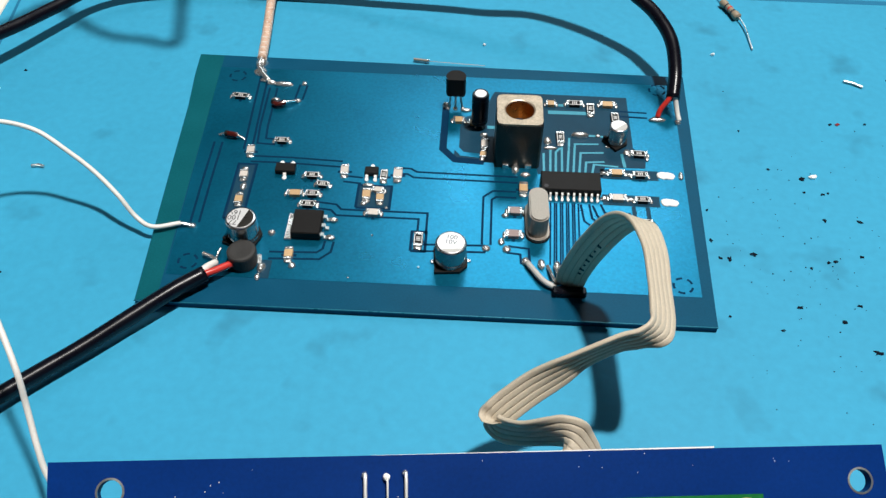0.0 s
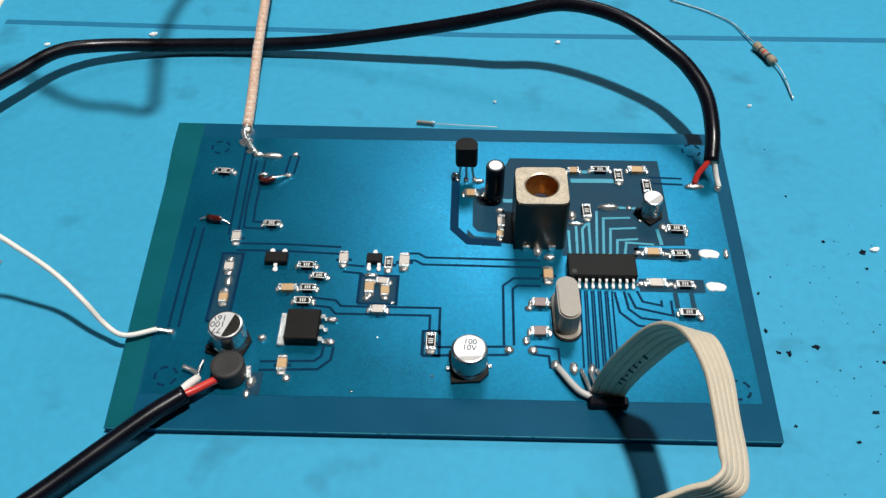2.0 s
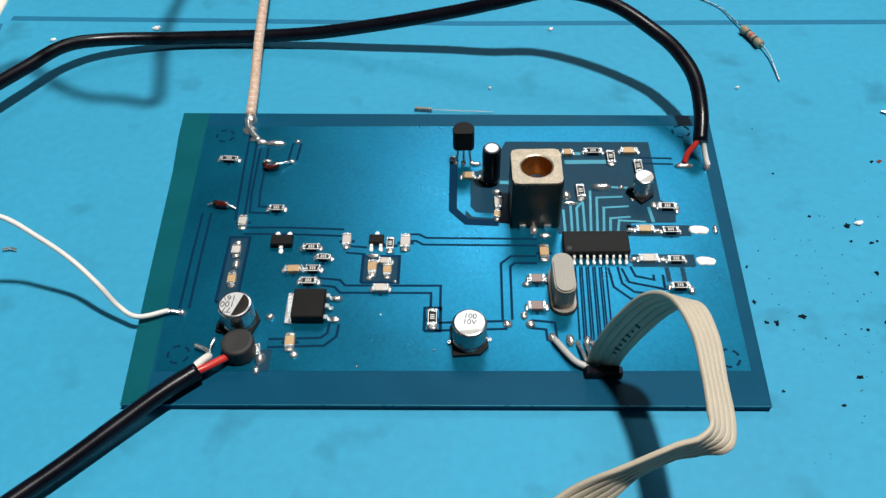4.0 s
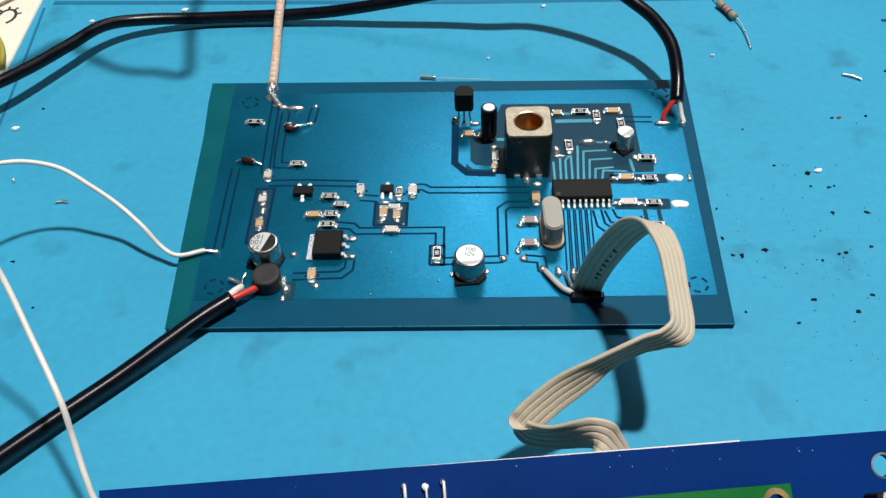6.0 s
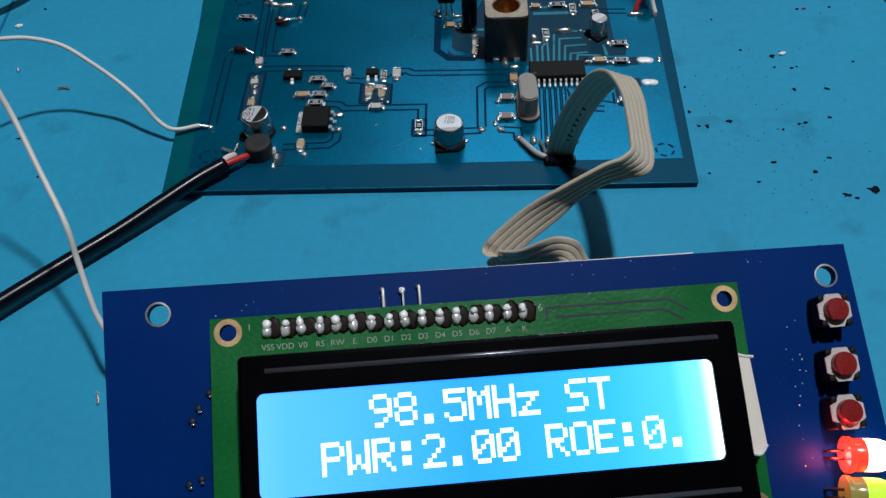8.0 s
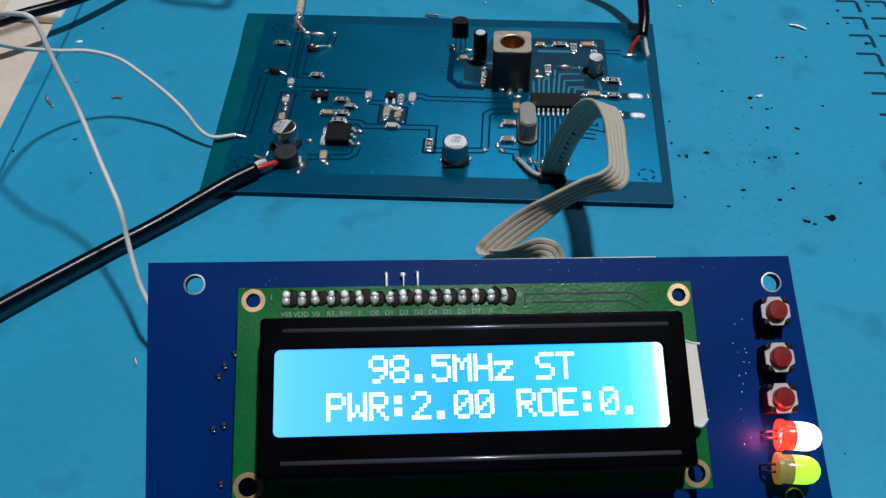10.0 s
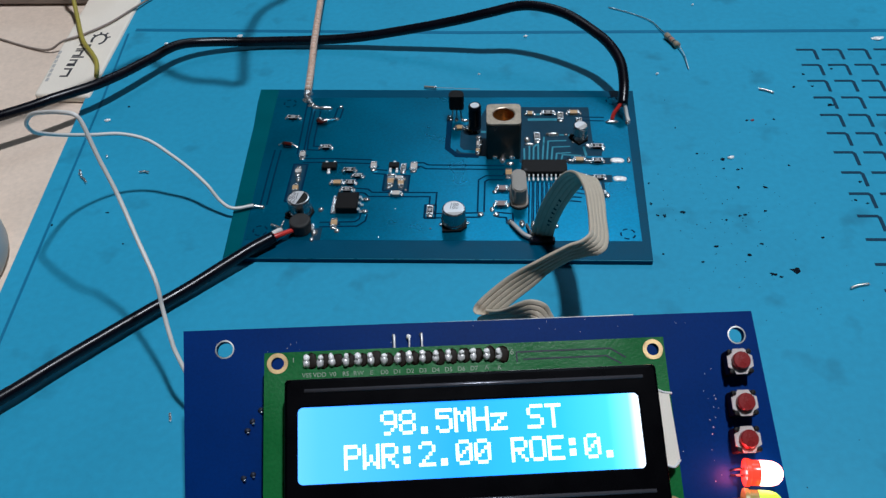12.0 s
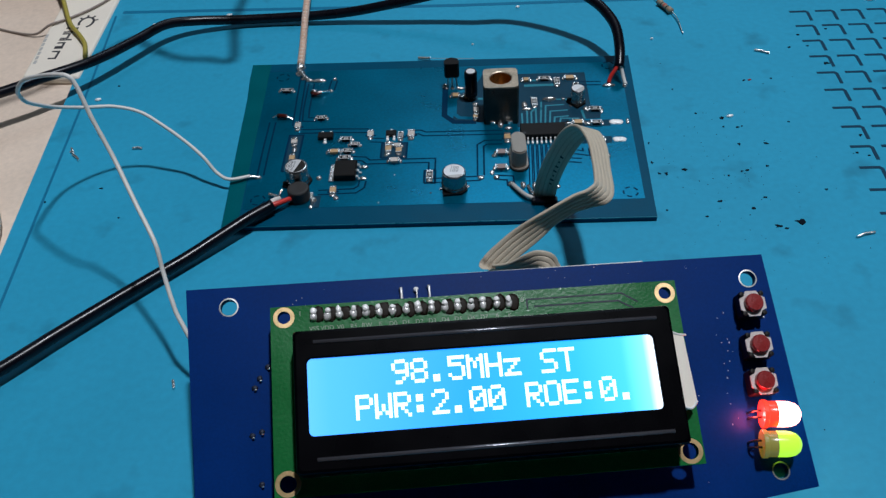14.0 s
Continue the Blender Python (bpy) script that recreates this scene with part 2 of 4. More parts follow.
def prism(outline, z0, z1, bm=None, turn=None):
    b = bmesh.new()
    lo = [b.verts.new((x, y, z0)) for x, y in outline]
    hi = [b.verts.new((x, y, z1)) for x, y in outline]
    b.faces.new(hi)
    b.faces.new(lo[::-1])
    n = len(outline)
    for i in range(n):
        b.faces.new((lo[i], lo[(i + 1) % n], hi[(i + 1) % n], hi[i]))
    if turn is not None:
        bmesh.ops.transform(b, matrix=turn, verts=b.verts)
    return join(bm, b)


def glide(points, steps=8):
    """A smooth line through the points."""
    p = [Vector(q) for q in points]
    p = [2 * p[0] - p[1]] + p + [2 * p[-1] - p[-2]]
    out = []
    for i in range(1, len(p) - 2):
        for k in range(steps):
            u = k / steps
            out.append(0.5 * (2 * p[i] + (p[i + 1] - p[i - 1]) * u + (2 * p[i - 1] - 5 * p[i] + 4 * p[i + 1] - p[i + 2]) * u * u
                              + (3 * p[i] - p[i - 1] - 3 * p[i + 1] + p[i + 2]) * u ** 3))
    return out + [p[-2]]


def tube(line, radius, n=10, bm=None):
    """A round cable along a line of points."""
    b = bmesh.new()
    rings = []
    side = None
    for i, c in enumerate(line):
        d = (line[min(i + 1, len(line) - 1)] - line[max(i - 1, 0)]).normalized()
        if side is None:
            side = d.orthogonal().normalized()
        side = (side - d * side.dot(d)).normalized()
        up = d.cross(side)
        r = radius(i / (len(line) - 1)) if callable(radius) else radius
        rings.append([b.verts.new(c + r * (math.cos(a) * side + math.sin(a) * up)) for a in (2 * math.pi * k / n for k in range(n))])
    for lo, hi in zip(rings, rings[1:]):
        for k in range(n):
            b.faces.new((lo[k], lo[(k + 1) % n], hi[(k + 1) % n], hi[k]))
    b.faces.new(rings[0][::-1])
    b.faces.new(rings[-1])
    return join(bm, b)


def strip(points, width, z0, z1, bm=None):
    """A flat band of one width along a flat polyline, mitred at its bends."""
    p = [Vector(q) for q in points]
    left, right = [], []
    for i, c in enumerate(p):
        a = (c - p[i - 1]).normalized() if i else (p[1] - c).normalized()
        d = (p[i + 1] - c).normalized() if i < len(p) - 1 else a
        t = (a + d).normalized() if (a + d).length > 1e-6 else a
        n = Vector((-t.y, t.x))
        k = width / 2 / max(n.dot(Vector((-a.y, a.x))), 0.4)
        left.append(c + n * k)
        right.append(c - n * k)
    b = bmesh.new()
    rows = [[b.verts.new((q.x, q.y, z)) for q in row] for z in (z0, z1) for row in (left, right)]
    for i in range(len(p) - 1):
        for m, n in ((2, 3), (1, 0), (0, 2), (3, 1)):
            b.faces.new((rows[m][i], rows[m][i + 1], rows[n][i + 1], rows[n][i]))
    return join(bm, b)


def blob(x, y, z, rx, ry, rz, seed=0, bm=None):
    """A lump of solder or a crumb with an uneven skin."""
    b = bmesh.new()
    bmesh.ops.create_icosphere(b, subdivisions=2, radius=1)
    for v in b.verts:
        k = 1 + 0.28 * noise.noise(v.co * 1.4 + Vector((seed * 3.1, seed * 1.7, 0)))
        v.co = Vector((v.co.x * rx * k + x, v.co.y * ry * k + y, v.co.z * rz * k + z))
    return join(bm, b)


# ---- the setting ----
ground = part("workbench_top", box(-600, 600, -450, 550, -30, -2.2, 3), "table")
tagged(ground, "pale beige wood laminate workbench top", "workbench", kind="structure")
# Unseen room shell, added round the bench and kept dark against bounce light.
tagged(part("floor", box(-1700, 1700, -1700, 1700, -790, -760), "wall"), "unseen plain dark grey room floor", "floor", kind="structure")
tagged(part("ceiling", box(-1700, 1700, -1700, 1700, 1740, 1770), "wall"), "unseen plain dark grey room ceiling", "ceiling", kind="structure")
for nm, lo in (("wall_north", (-1700, 1700, 1700, 1800)), ("wall_south", (-1700, 1700, -1800, -1700)),
               ("wall_west", (-1800, -1700, -1800, 1800)), ("wall_east", (1700, 1800, -1800, 1800))):
    tagged(part(nm, box(*lo, -760, 1740), "wall"), "unseen plain dark grey room wall", "wall", kind="structure")
for sx in (-1, 1):
    for sy in (-1, 1):
        tagged(part("workbench_leg", box(sx * 560 - 30, sx * 560 + 30, 50 + sy * 460 - 30, 50 + sy * 460 + 30, -760, -30, 3), "table"),
               "square beige workbench leg", "table leg", kind="structure")

# soldering mat: a slab with a shallow frame line and a field of raised corner ridges
mat_thing = thing("soldering_mat", "cyan blue silicone soldering mat with crumbs on it", "mat")
# The unseen front part is added to cut beige bounce from the bench.
part("slab", prism([(-78, 260), (-68, 128), (-55.5, -28), (-35, -330), (400, -330), (400, 260)], -2.2, 0.0), "mat", mat_thing)
# Grooves and ridges in darker cyan, which paints their shade.
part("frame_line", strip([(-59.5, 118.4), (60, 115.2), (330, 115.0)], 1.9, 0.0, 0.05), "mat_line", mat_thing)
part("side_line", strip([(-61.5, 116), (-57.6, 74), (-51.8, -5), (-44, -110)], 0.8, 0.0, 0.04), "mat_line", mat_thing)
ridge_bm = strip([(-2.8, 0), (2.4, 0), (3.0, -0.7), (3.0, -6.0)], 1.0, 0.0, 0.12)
first_ridge = None
for row in range(15):
    for col in range(10):
        x, y = 175.0 + 8.45 * col - 0.25 * row, 103.0 - 9.25 * row
        if first_ridge is None:
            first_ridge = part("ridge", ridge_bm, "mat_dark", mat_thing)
            o = first_ridge
        else:
            o = new("ridge", first_ridge.data)
            o.parent = mat_thing
        o.location = (x / 1000, y / 1000, 0)

# taupe panel at the back of the bench, and a printed white card at the mat's edge
panel = part("back_panel", box(-420, -72, 140, 420, -2.2, 18, 1.5), "panel")
tagged(panel, "dark taupe flat panel lying on the bench", "panel")
card = thing("printed_card", "white plastic card printed with a dark logo", "card")
sheet = prism([(-81.6, 76.6), (-62.2, 75.4), (-63.6, 140), (-84.5, 141)], -2.2, 0.9)
bmesh.ops.bevel(sheet, geom=sheet.edges[:], offset=1.0, segments=3, affect="EDGES", profile=0.5)
part("card_sheet", sheet, "board_white", card, smooth=False)
ring = [(-70.4 + 2.5 * math.cos(a), 110.6 + 3.4 * math.sin(a)) for a in np.linspace(radians(-70), radians(215), 16)]
part("logo_ring", strip(ring, 0.85, 0.9, 0.96), "ink", card)
for k, a in enumerate((20, 60, 100, 140)):
    c, d = math.cos(radians(a)), math.sin(radians(a))
    part("logo_spike", strip([(-70.4 + 2.4 * c, 110.6 + 3.3 * d), (-70.4 + 4.0 * c, 110.6 + 5.0 * d)], 0.7, 0.9, 0.97), "ink", card)
for y, h, w in ((105.6, 2.6, 4.4), (101.6, 3.0, 2.9), (98.6, 0.9, 4.4), (95.9, 2.5, 2.9), (93.3, 0.9, 3.0), (89.4, 4.4, 2.9)):
    x = -76.4 + w / 2
    hollow = h > 2.0
    bar = strip([(x - w / 2, y + h / 2), (x + w / 2, y + h / 2)], 0.8, 0.9, 0.96)
    if hollow:
        strip([(x - w / 2, y - h / 2), (x + w / 2, y - h / 2)], 0.8, 0.9, 0.96, bm=bar)
        strip([(x + w / 2 - 0.4, y - h / 2 + 0.4), (x + w / 2 - 0.4, y + h / 2 - 0.4)], 0.8, 0.9, 0.955, bm=bar)
    part("print_bar", bar, "ink", card)
for k in range(7):
    y = 102.0 - 2.8 * k
    part("print_line", box(-82.2 + 0.28 * k, -81.2 + 0.28 * k, y - 1.05, y + 1.05, 0.9, 0.95), "grey_wire", card)

cup = thing("plastic_container", "frosted pale plastic container standing on the bench", "container", at=pose(-0.0868, -0.004, -0.0022))
part("wall", lathe([(0, 0), (24.4, 0), (26.2, 0.5), (27.0, 2.2), (26.4, 34), (25.8, 58), (26.6, 58.5), (26.6, 62), (25, 62), (25.6, 34), (26, 3), (0, 2.6)], 48), "frosted", cup, smooth=True)
part("rim", lathe([(26.6, 59.0), (27.3, 59.2), (27.4, 61.6), (26.6, 61.9)], 48), "frosted", cup, "rolled rim", smooth=True)

# ---- the transmitter board ----
BT = 1.6
board = thing("transmitter_board", "home-etched blue circuit board lying on the mat", "circuit board")
part("laminate", prism([(0, 0), (113, 0.4), (115.2, 76.8), (-5.0, 78.0), (-4.6, 70), (-3.4, 58), (-2.4, 40)], 0.0, BT), "fr4", board, "teal bare glass-fibre laminate")
# A paler strip stands for the bevel of the front edge.
part("worn_edge", strip([(-0.1, -0.02), (56, 0.16), (113.1, 0.38)], 0.22, BT - 0.32, BT - 0.04), "teal_track", board, "pale teal bevel line along the front edge")
part("bare_strip", prism([(0.1, 0.1), (4.2, 0.12), (1.1, 77.8), (-4.9, 77.9), (-4.5, 70), (-3.3, 58), (-2.3, 40)], BT, BT + 0.03), "fr4_green", board, "greener bare strip along the cut edge")
copper = part("copper_area", prism([(4.4, 6.8), (110.9, 7.5), (112.0, 73.2), (1.2, 73.2)], BT, BT + 0.05), "copper", board, "blue lacquered copper")
CT = BT + 0.05
dark = prism([(69, 68), (100.6, 67.8), (100.8, 50), (103.5, 47), (103, 43.5), (94, 43.2), (93.4, 40.2), (79, 40.2), (78.6, 43.0), (70, 43), (60, 44), (61.6, 58), (66, 60)], CT, CT + 0.03)
part("etched_area", dark, "bare", copper, "dark etched bare patch")
GT = CT + 0.035


def track(points, gap=1.8, width=0.5):
    """A track: the two etched lines on its sides."""
    for s in (-1, 1):
        p = [Vector(q) for q in points]
        side = []
        for i, c in enumerate(p):
            a = (c - p[i - 1]).normalized() if i else (p[1] - c).normalized()
            d = (p[i + 1] - c).normalized() if i < len(p) - 1 else a
            t = (a + d).normalized()
            n = Vector((-t.y, t.x))
            side.append(c + n * (s * gap / 2 / max(n.dot(Vector((-a.y, a.x))), 0.4)))
        part("etched_line", strip(side, width, CT, GT), "gap", copper)


for pts in ([(31.2, 27.7), (35.4, 27.2), (36.6, 25.8), (54.6, 25.8), (54.6, 20.6)],
            [(48.5, 39.2), (50.6, 39.2), (52.0, 38.2), (74.6, 38.0)],
            [(74.3, 33.4), (69.6, 33.4), (68.1, 32.0), (68.1, 18.6)],
            [(54.4, 16.9), (68.0, 17.4)],
            [(6.9, 21.0), (6.6, 34), (6.5, 46)],
            [(12.6, 70), (13.0, 58), (13.6, 44)],
            [(15.6, 66), (15.8, 52), (16.2, 47), (19.5, 46.8)],
            [(15.0, 41), (24, 41), (35.5, 40.5)],
            [(36.5, 36), (40.5, 35.6)],
            [(22.7, 67.5), (22.3, 62)],
            [(24, 13), (34, 13.4), (35.6, 15), (35.8, 17.5)],
            [(98, 61.8), (105, 61.6)], [(72.5, 17.6), (76.0, 17.2), (76.2, 13.8)],
            [(89.0, 31.5), (89.5, 27), (92, 24.5), (96, 24)], [(91.5, 31.5), (92.4, 28.5), (97.5, 27.2), (97.5, 29.6)]):
    track(pts)
for i in range(5):
    track([(82.1 + 1.27 * i, 31.6), (81.6 + 1.3 * i, 14)], 0.85, 0.36)
# bright tracks that fan out behind the chip
for pts, w in (([(80.4, 40.6), (80.4, 47)], 0.5), ([(81.8, 40.6), (82.0, 49)], 0.5), ([(83.0, 40.6), (83.2, 47.5), (84.2, 49)], 0.5), ([(84.4, 40.6), (84.6, 50)], 0.5),
               ([(85.6, 40.6), (86.4, 52.5)], 0.5), ([(86.9, 40.6), (87.6, 50.5), (93, 50.8)], 0.5), ([(88.2, 40.6), (88.8, 47.6), (94, 48)], 0.5),
               ([(89.5, 40.6), (89.9, 44.6), (94, 45)], 0.5), ([(91.0, 40.6), (91.6, 44), (97, 43.6)], 0.5), ([(81.7, 61.3), (90.7, 61.4)], 1.2),
               ([(67.5, 55), (70, 55)], 1.0), ([(83.6, 64), (86, 64)], 0.9), ([(91, 53.6), (94.6, 53.4)], 0.6),
               ([(98, 47.8), (98.5, 43.5)], 0.7)):
    part("track", strip(pts, w, CT + 0.02, CT + 0.07), "teal_track", copper, "teal lacquered track")
part("etched_line", strip([(57.6, 62), (57.6, 47), (60.5, 43.6), (67, 43.2)], 1.7, CT, GT), "gap", copper)
part("track", strip([(60.6, 60), (60.6, 47.5), (62.0, 45.6), (66.4, 45.2)], 1.3, CT + 0.02, CT + 0.07), "copper", copper)
# dashed corner rings
for cx, cy in ((6.1, 70.0), (8.0, 10.4), (107.5, 10.2), (108.3, 71.3)):
    for k in range(5):
        a = 2 * math.pi * k / 5 + 0.3
        arc = [(cx + 1.9 * math.cos(a + d), cy + 1.9 * math.sin(a + d)) for d in (0, 0.25, 0.5, 0.75)]
        part("ring_dash", strip(arc, 0.48, CT, GT), "gap", copper)


# isolation outlines round the larger parts
for x0, x1, y0, y1 in ((12.6, 16.6, 22.5, 39.2), (40.0, 47.2, 27.4, 34.2), (52.6, 55.6, 15.9, 21.3)):
    part("isolation_line", strip([(x0, y0), (x1, y0), (x1, y1), (x0, y1), (x0, y0)], 0.6, CT, GT), "gap", copper)
part("etched_patch", prism([(12.8, 22.7), (16.4, 22.7), (16.4, 39), (12.8, 39)], CT, CT + 0.03), "bare", copper)
part("etched_patch", prism([(92.9, 39.7), (105.6, 39.7), (105.6, 42.7), (92.9, 42.7)], CT, CT + 0.03), "bare", copper)
part("etched_patch", prism([(92.9, 31.6), (105.2, 31.6), (105.2, 34.8), (92.9, 34.8)], CT, CT + 0.03), "bare", copper)
for x in (99.4, 102.4):
    part("etched_line", strip([(x, 31.5), (x + 0.1, 27.8)], 0.9, CT, GT), "bare", copper)
part("etched_patch", prism([(22.6, 11.6), (25.0, 11.6), (25.0, 6.9), (22.4, 6.9)], CT, CT + 0.03), "bare", copper)
part("etched_patch", prism([(40.2, 27.6), (47.0, 27.6), (47.0, 34), (40.2, 34)], CT, CT + 0.03), "bare", copper)


# ---- parts soldered on the board ----
def at(x, y, deg=0.0, z=CT):
    return pose(x / 1000, y / 1000, z / 1000, 0, 0, deg)


def mm(x, y, z=0.0, deg=0.0):
    return Matrix.Translation((x, y, z)) @ Matrix.Rotation(radians(deg), 4, "Z")


def chip(x, y, deg=0.0, length=3.2, width=1.6, kind="tan", tall=0.9):
    names = {"tan": ("chip_capacitor", "tan ceramic chip capacitor with tinned ends", "capacitor"),
             "grey_chip": ("chip_capacitor", "pale grey ceramic chip capacitor with tinned ends", "capacitor"),
             "mauve_chip": ("chip_capacitor", "brownish mauve ceramic chip capacitor with tinned ends", "capacitor"),
             "black": ("chip_resistor", "black chip resistor with bright tinned ends", "resistor")}[kind]
    t = thing(names[0], names[1], names[2], at=at(x, y, deg))
    e = length * 0.2
    part("pad_gap", box(-0.35, 0.35, -width / 2 - 0.7, width / 2 + 0.7, 0.0, 0.012), "gap", t, "dark etched gap between the pads")
    body = part("body", box(-length / 2 + e, length / 2 - e, -width / 2, width / 2, 0.02, tall, 0.06), kind, t)
    for s in (-1, 1):
        a, b = sorted((s * (length / 2 - e), s * length / 2))
        part("end_cap", box(a, b, -width / 2 - 0.02, width / 2 + 0.02, 0.01, tall + 0.03, 0.08), "solder", t)
        part("solder_fillet", blob(s * (length / 2 + 0.15), 0, 0.12, 0.5, width * 0.5, 0.38, seed=x + s), "solder", t, smooth=True)
    if kind == "black":
        for s in (-1, 1):
            part("code_edge", box(-length / 2 + e, length / 2 - e, s * width * 0.40 - 0.07, s * width * 0.40 + 0.07, tall, tall + 0.02), "white", body)
        for k in (-0.42, 0, 0.42):
            part("code_bar", box(k - 0.10, k + 0.10, -width * 0.22, width * 0.22, tall, tall + 0.02), "white", body)
    return t


for a in ((8.5, 61.8, -3, 4.2, 1.5, "black"), (21.0, 46.8, 0, 3.4, 1.6, "black"), (14.5, 43.2, 92, 3.0, 1.7, "grey_chip"),
          (14.5, 35.4, 92, 2.6, 1.7, "grey_chip"), (14.9, 27.8, 92, 2.8, 1.6, "tan"),
          (29.5, 36.0, 0, 3.6, 1.6, "black"), (32.2, 33.4, -4, 3.0, 1.5, "black"), (26.6, 30.4, 2, 3.6, 1.6, "tan"), (30.4, 30.4, 0, 3.2, 1.7, "black"),
          (29.9, 27.3, 0, 3.6, 1.7, "black"), (28.1, 13.2, 92, 3.2, 1.7, "tan"), (36.4, 38.1, 92, 3.2, 1.7, "grey_chip"),
          (45.2, 37.0, 90, 3.2, 1.6, "black"), (48.2, 37.7, 90, 3.6, 1.9, "grey_chip"), (42.0, 31.0, 92, 3.4, 1.7, "tan"), (44.4, 32.5, -5, 2.6, 1.4, "grey_chip"),
          (45.0, 30.2, 92, 2.8, 1.6, "tan"), (44.0, 25.7, 0, 3.2, 1.7, "grey_chip"), (54.1, 18.6, 90, 3.8, 1.9, "black"),
          (74.0, 28.1, 0, 3.2, 1.9, "mauve_chip"), (73.7, 21.5, 0, 3.4, 1.9, "mauve_chip"), (75.8, 35.0, 90, 3.4, 1.8, "tan"),
          (96.4, 41.2, 0, 3.6, 1.7, "tan"), (101.5, 40.8, 0, 3.4, 1.6, "black"), (96.1, 33.4, 0, 3.8, 1.8, "grey_chip"), (101.4, 33.1, 0, 3.4, 1.6, "black"),
          (101.2, 26.4, 0, 3.6, 1.6, "black"), (82.4, 63.9, 0, 2.4, 1.6, "tan"), (88.0, 64.2, 0, 4.0, 1.7, "black"), (91.7, 62.4, 90, 3.8, 1.8, "black"),
          (95.8, 64.4, 0, 3.8, 1.7, "tan"), (97.3, 59.4, 92, 3.8, 1.8, "black"), (84.3, 51.9, 92, 3.8, 1.8, "black"), (101.8, 47.5, -2, 3.8, 1.8, "black"),
          (60.8, 56.6, 0, 2.6, 1.8, "tan"), (64.2, 56.0, 0, 2.2, 1.5, "tan"), (67.0, 48.6, 90, 3.4, 1.5, "grey_chip"), (66.8, 45.2, 85, 2.2, 1.4, "tan")):
    chip(*a)

SOLDER = [(18.0, 67.3, 2.6, 0.8, 0.7), (11.2, 74.8, 1.5, 1.6, 1.5), (11.4, 71.6, 1.6, 1.5, 1.0), (14.8, 67.6, 1.2, 0.8, 0.7), (13.2, 68.6, 1.4, 0.8, 0.6), (6.8, 19.8, 0.8, 0.7, 0.7), (22.8, 67.8, 0.7, 0.7, 0.6),
          (16.9, 61.4, 1.1, 0.6, 0.6), (22.3, 61.3, 0.8, 0.7, 0.6), (15.0, 32.0, 0.8, 1.3, 0.6), (14.8, 29.6, 0.8, 0.8, 0.6), (14.4, 37.6, 0.8, 0.6, 0.4),
          (68.1, 17.5, 0.9, 0.8, 0.5), (72.3, 17.5, 0.9, 0.9, 0.6), (71.2, 19.6, 0.7, 0.9, 0.5), (71.9, 27.0, 0.8, 0.6, 0.5), (74.0, 41.0, 0.9, 1.3, 1.1), (76.2, 39.6, 1.2, 0.7, 0.6),
          (110.6, 41.4, 0.6, 1.3, 0.6), (93.6, 41.2, 0.9, 0.6, 0.5), (99.2, 41.0, 0.9, 0.6, 0.5), (93.2, 33.3, 0.9, 0.7, 0.6), (98.9, 33.4, 0.8, 0.7, 0.5),
          (103.4, 25.7, 0.7, 1.0, 0.5), (76.2, 14.4, 0.9, 1.1, 0.7), (79.4, 13.8, 0.8, 1.4, 0.9), (82.5, 13.6, 0.7, 1.2, 0.8), (88.6, 13.0, 0.7, 0.7, 0.5), (107.3, 60.1, 2.1, 0.9, 0.7), (112.0, 59.6, 0.8, 1.0, 0.8),
          (88.9, 53.4, 2.1, 1.0, 1.1), (81.3, 50.8, 1.0, 1.2, 1.0), (82.0, 48.7, 1.7, 0.5, 0.5), (93.0, 53.4, 0.6, 0.6, 0.5), (99.2, 48.3, 0.9, 0.9, 0.6), (103.6, 46.6, 0.5, 0.9, 0.5),
          (66.8, 52.0, 1.0, 0.8, 0.7), (67.2, 50.4, 1.0, 0.6, 0.6), (23.6, 18.8, 0.8, 0.8, 0.9), (23.2, 9.4, 0.9, 1.3, 1.0), (22.8, 7.0, 0.6, 0.9, 0.5), (29.2, 10.4, 0.8, 0.8, 0.5), (57.6, 62.0, 1.0, 0.8, 0.9), (62.4, 60.6, 1.2, 0.6, 0.6),
          (41.6, 28.6, 0.7, 0.7, 0.4), (46.6, 27.6, 0.4, 0.4, 0.3), (42.0, 34.2, 1.4, 0.5, 0.5), (44.4, 19.6, 0.25, 0.2, 0.2), (40.8, 8.0, 0.25, 0.15, 0.2), (54.6, 11.6, 0.3, 0.2, 0.2)]
for x, y, rx, ry in ((107.4, 41.4, 2.1, 1.2), (107.4, 33.1, 2.0, 1.15)):
    part("solder_pad", blob(x + 0.5, y, CT, rx * 0.75, ry, 0.5, seed=x, bm=blob(x - 0.7, y + 0.1, CT, rx * 0.7, ry, 0.4, seed=y)), "pin_solder", board, smooth=True)
for i, (x, y, rx, ry, rz) in enumerate(SOLDER):
    part("solder_joint", blob(x, y, CT + 0.1, rx, ry, rz, seed=i), "solder", board, smooth=True)


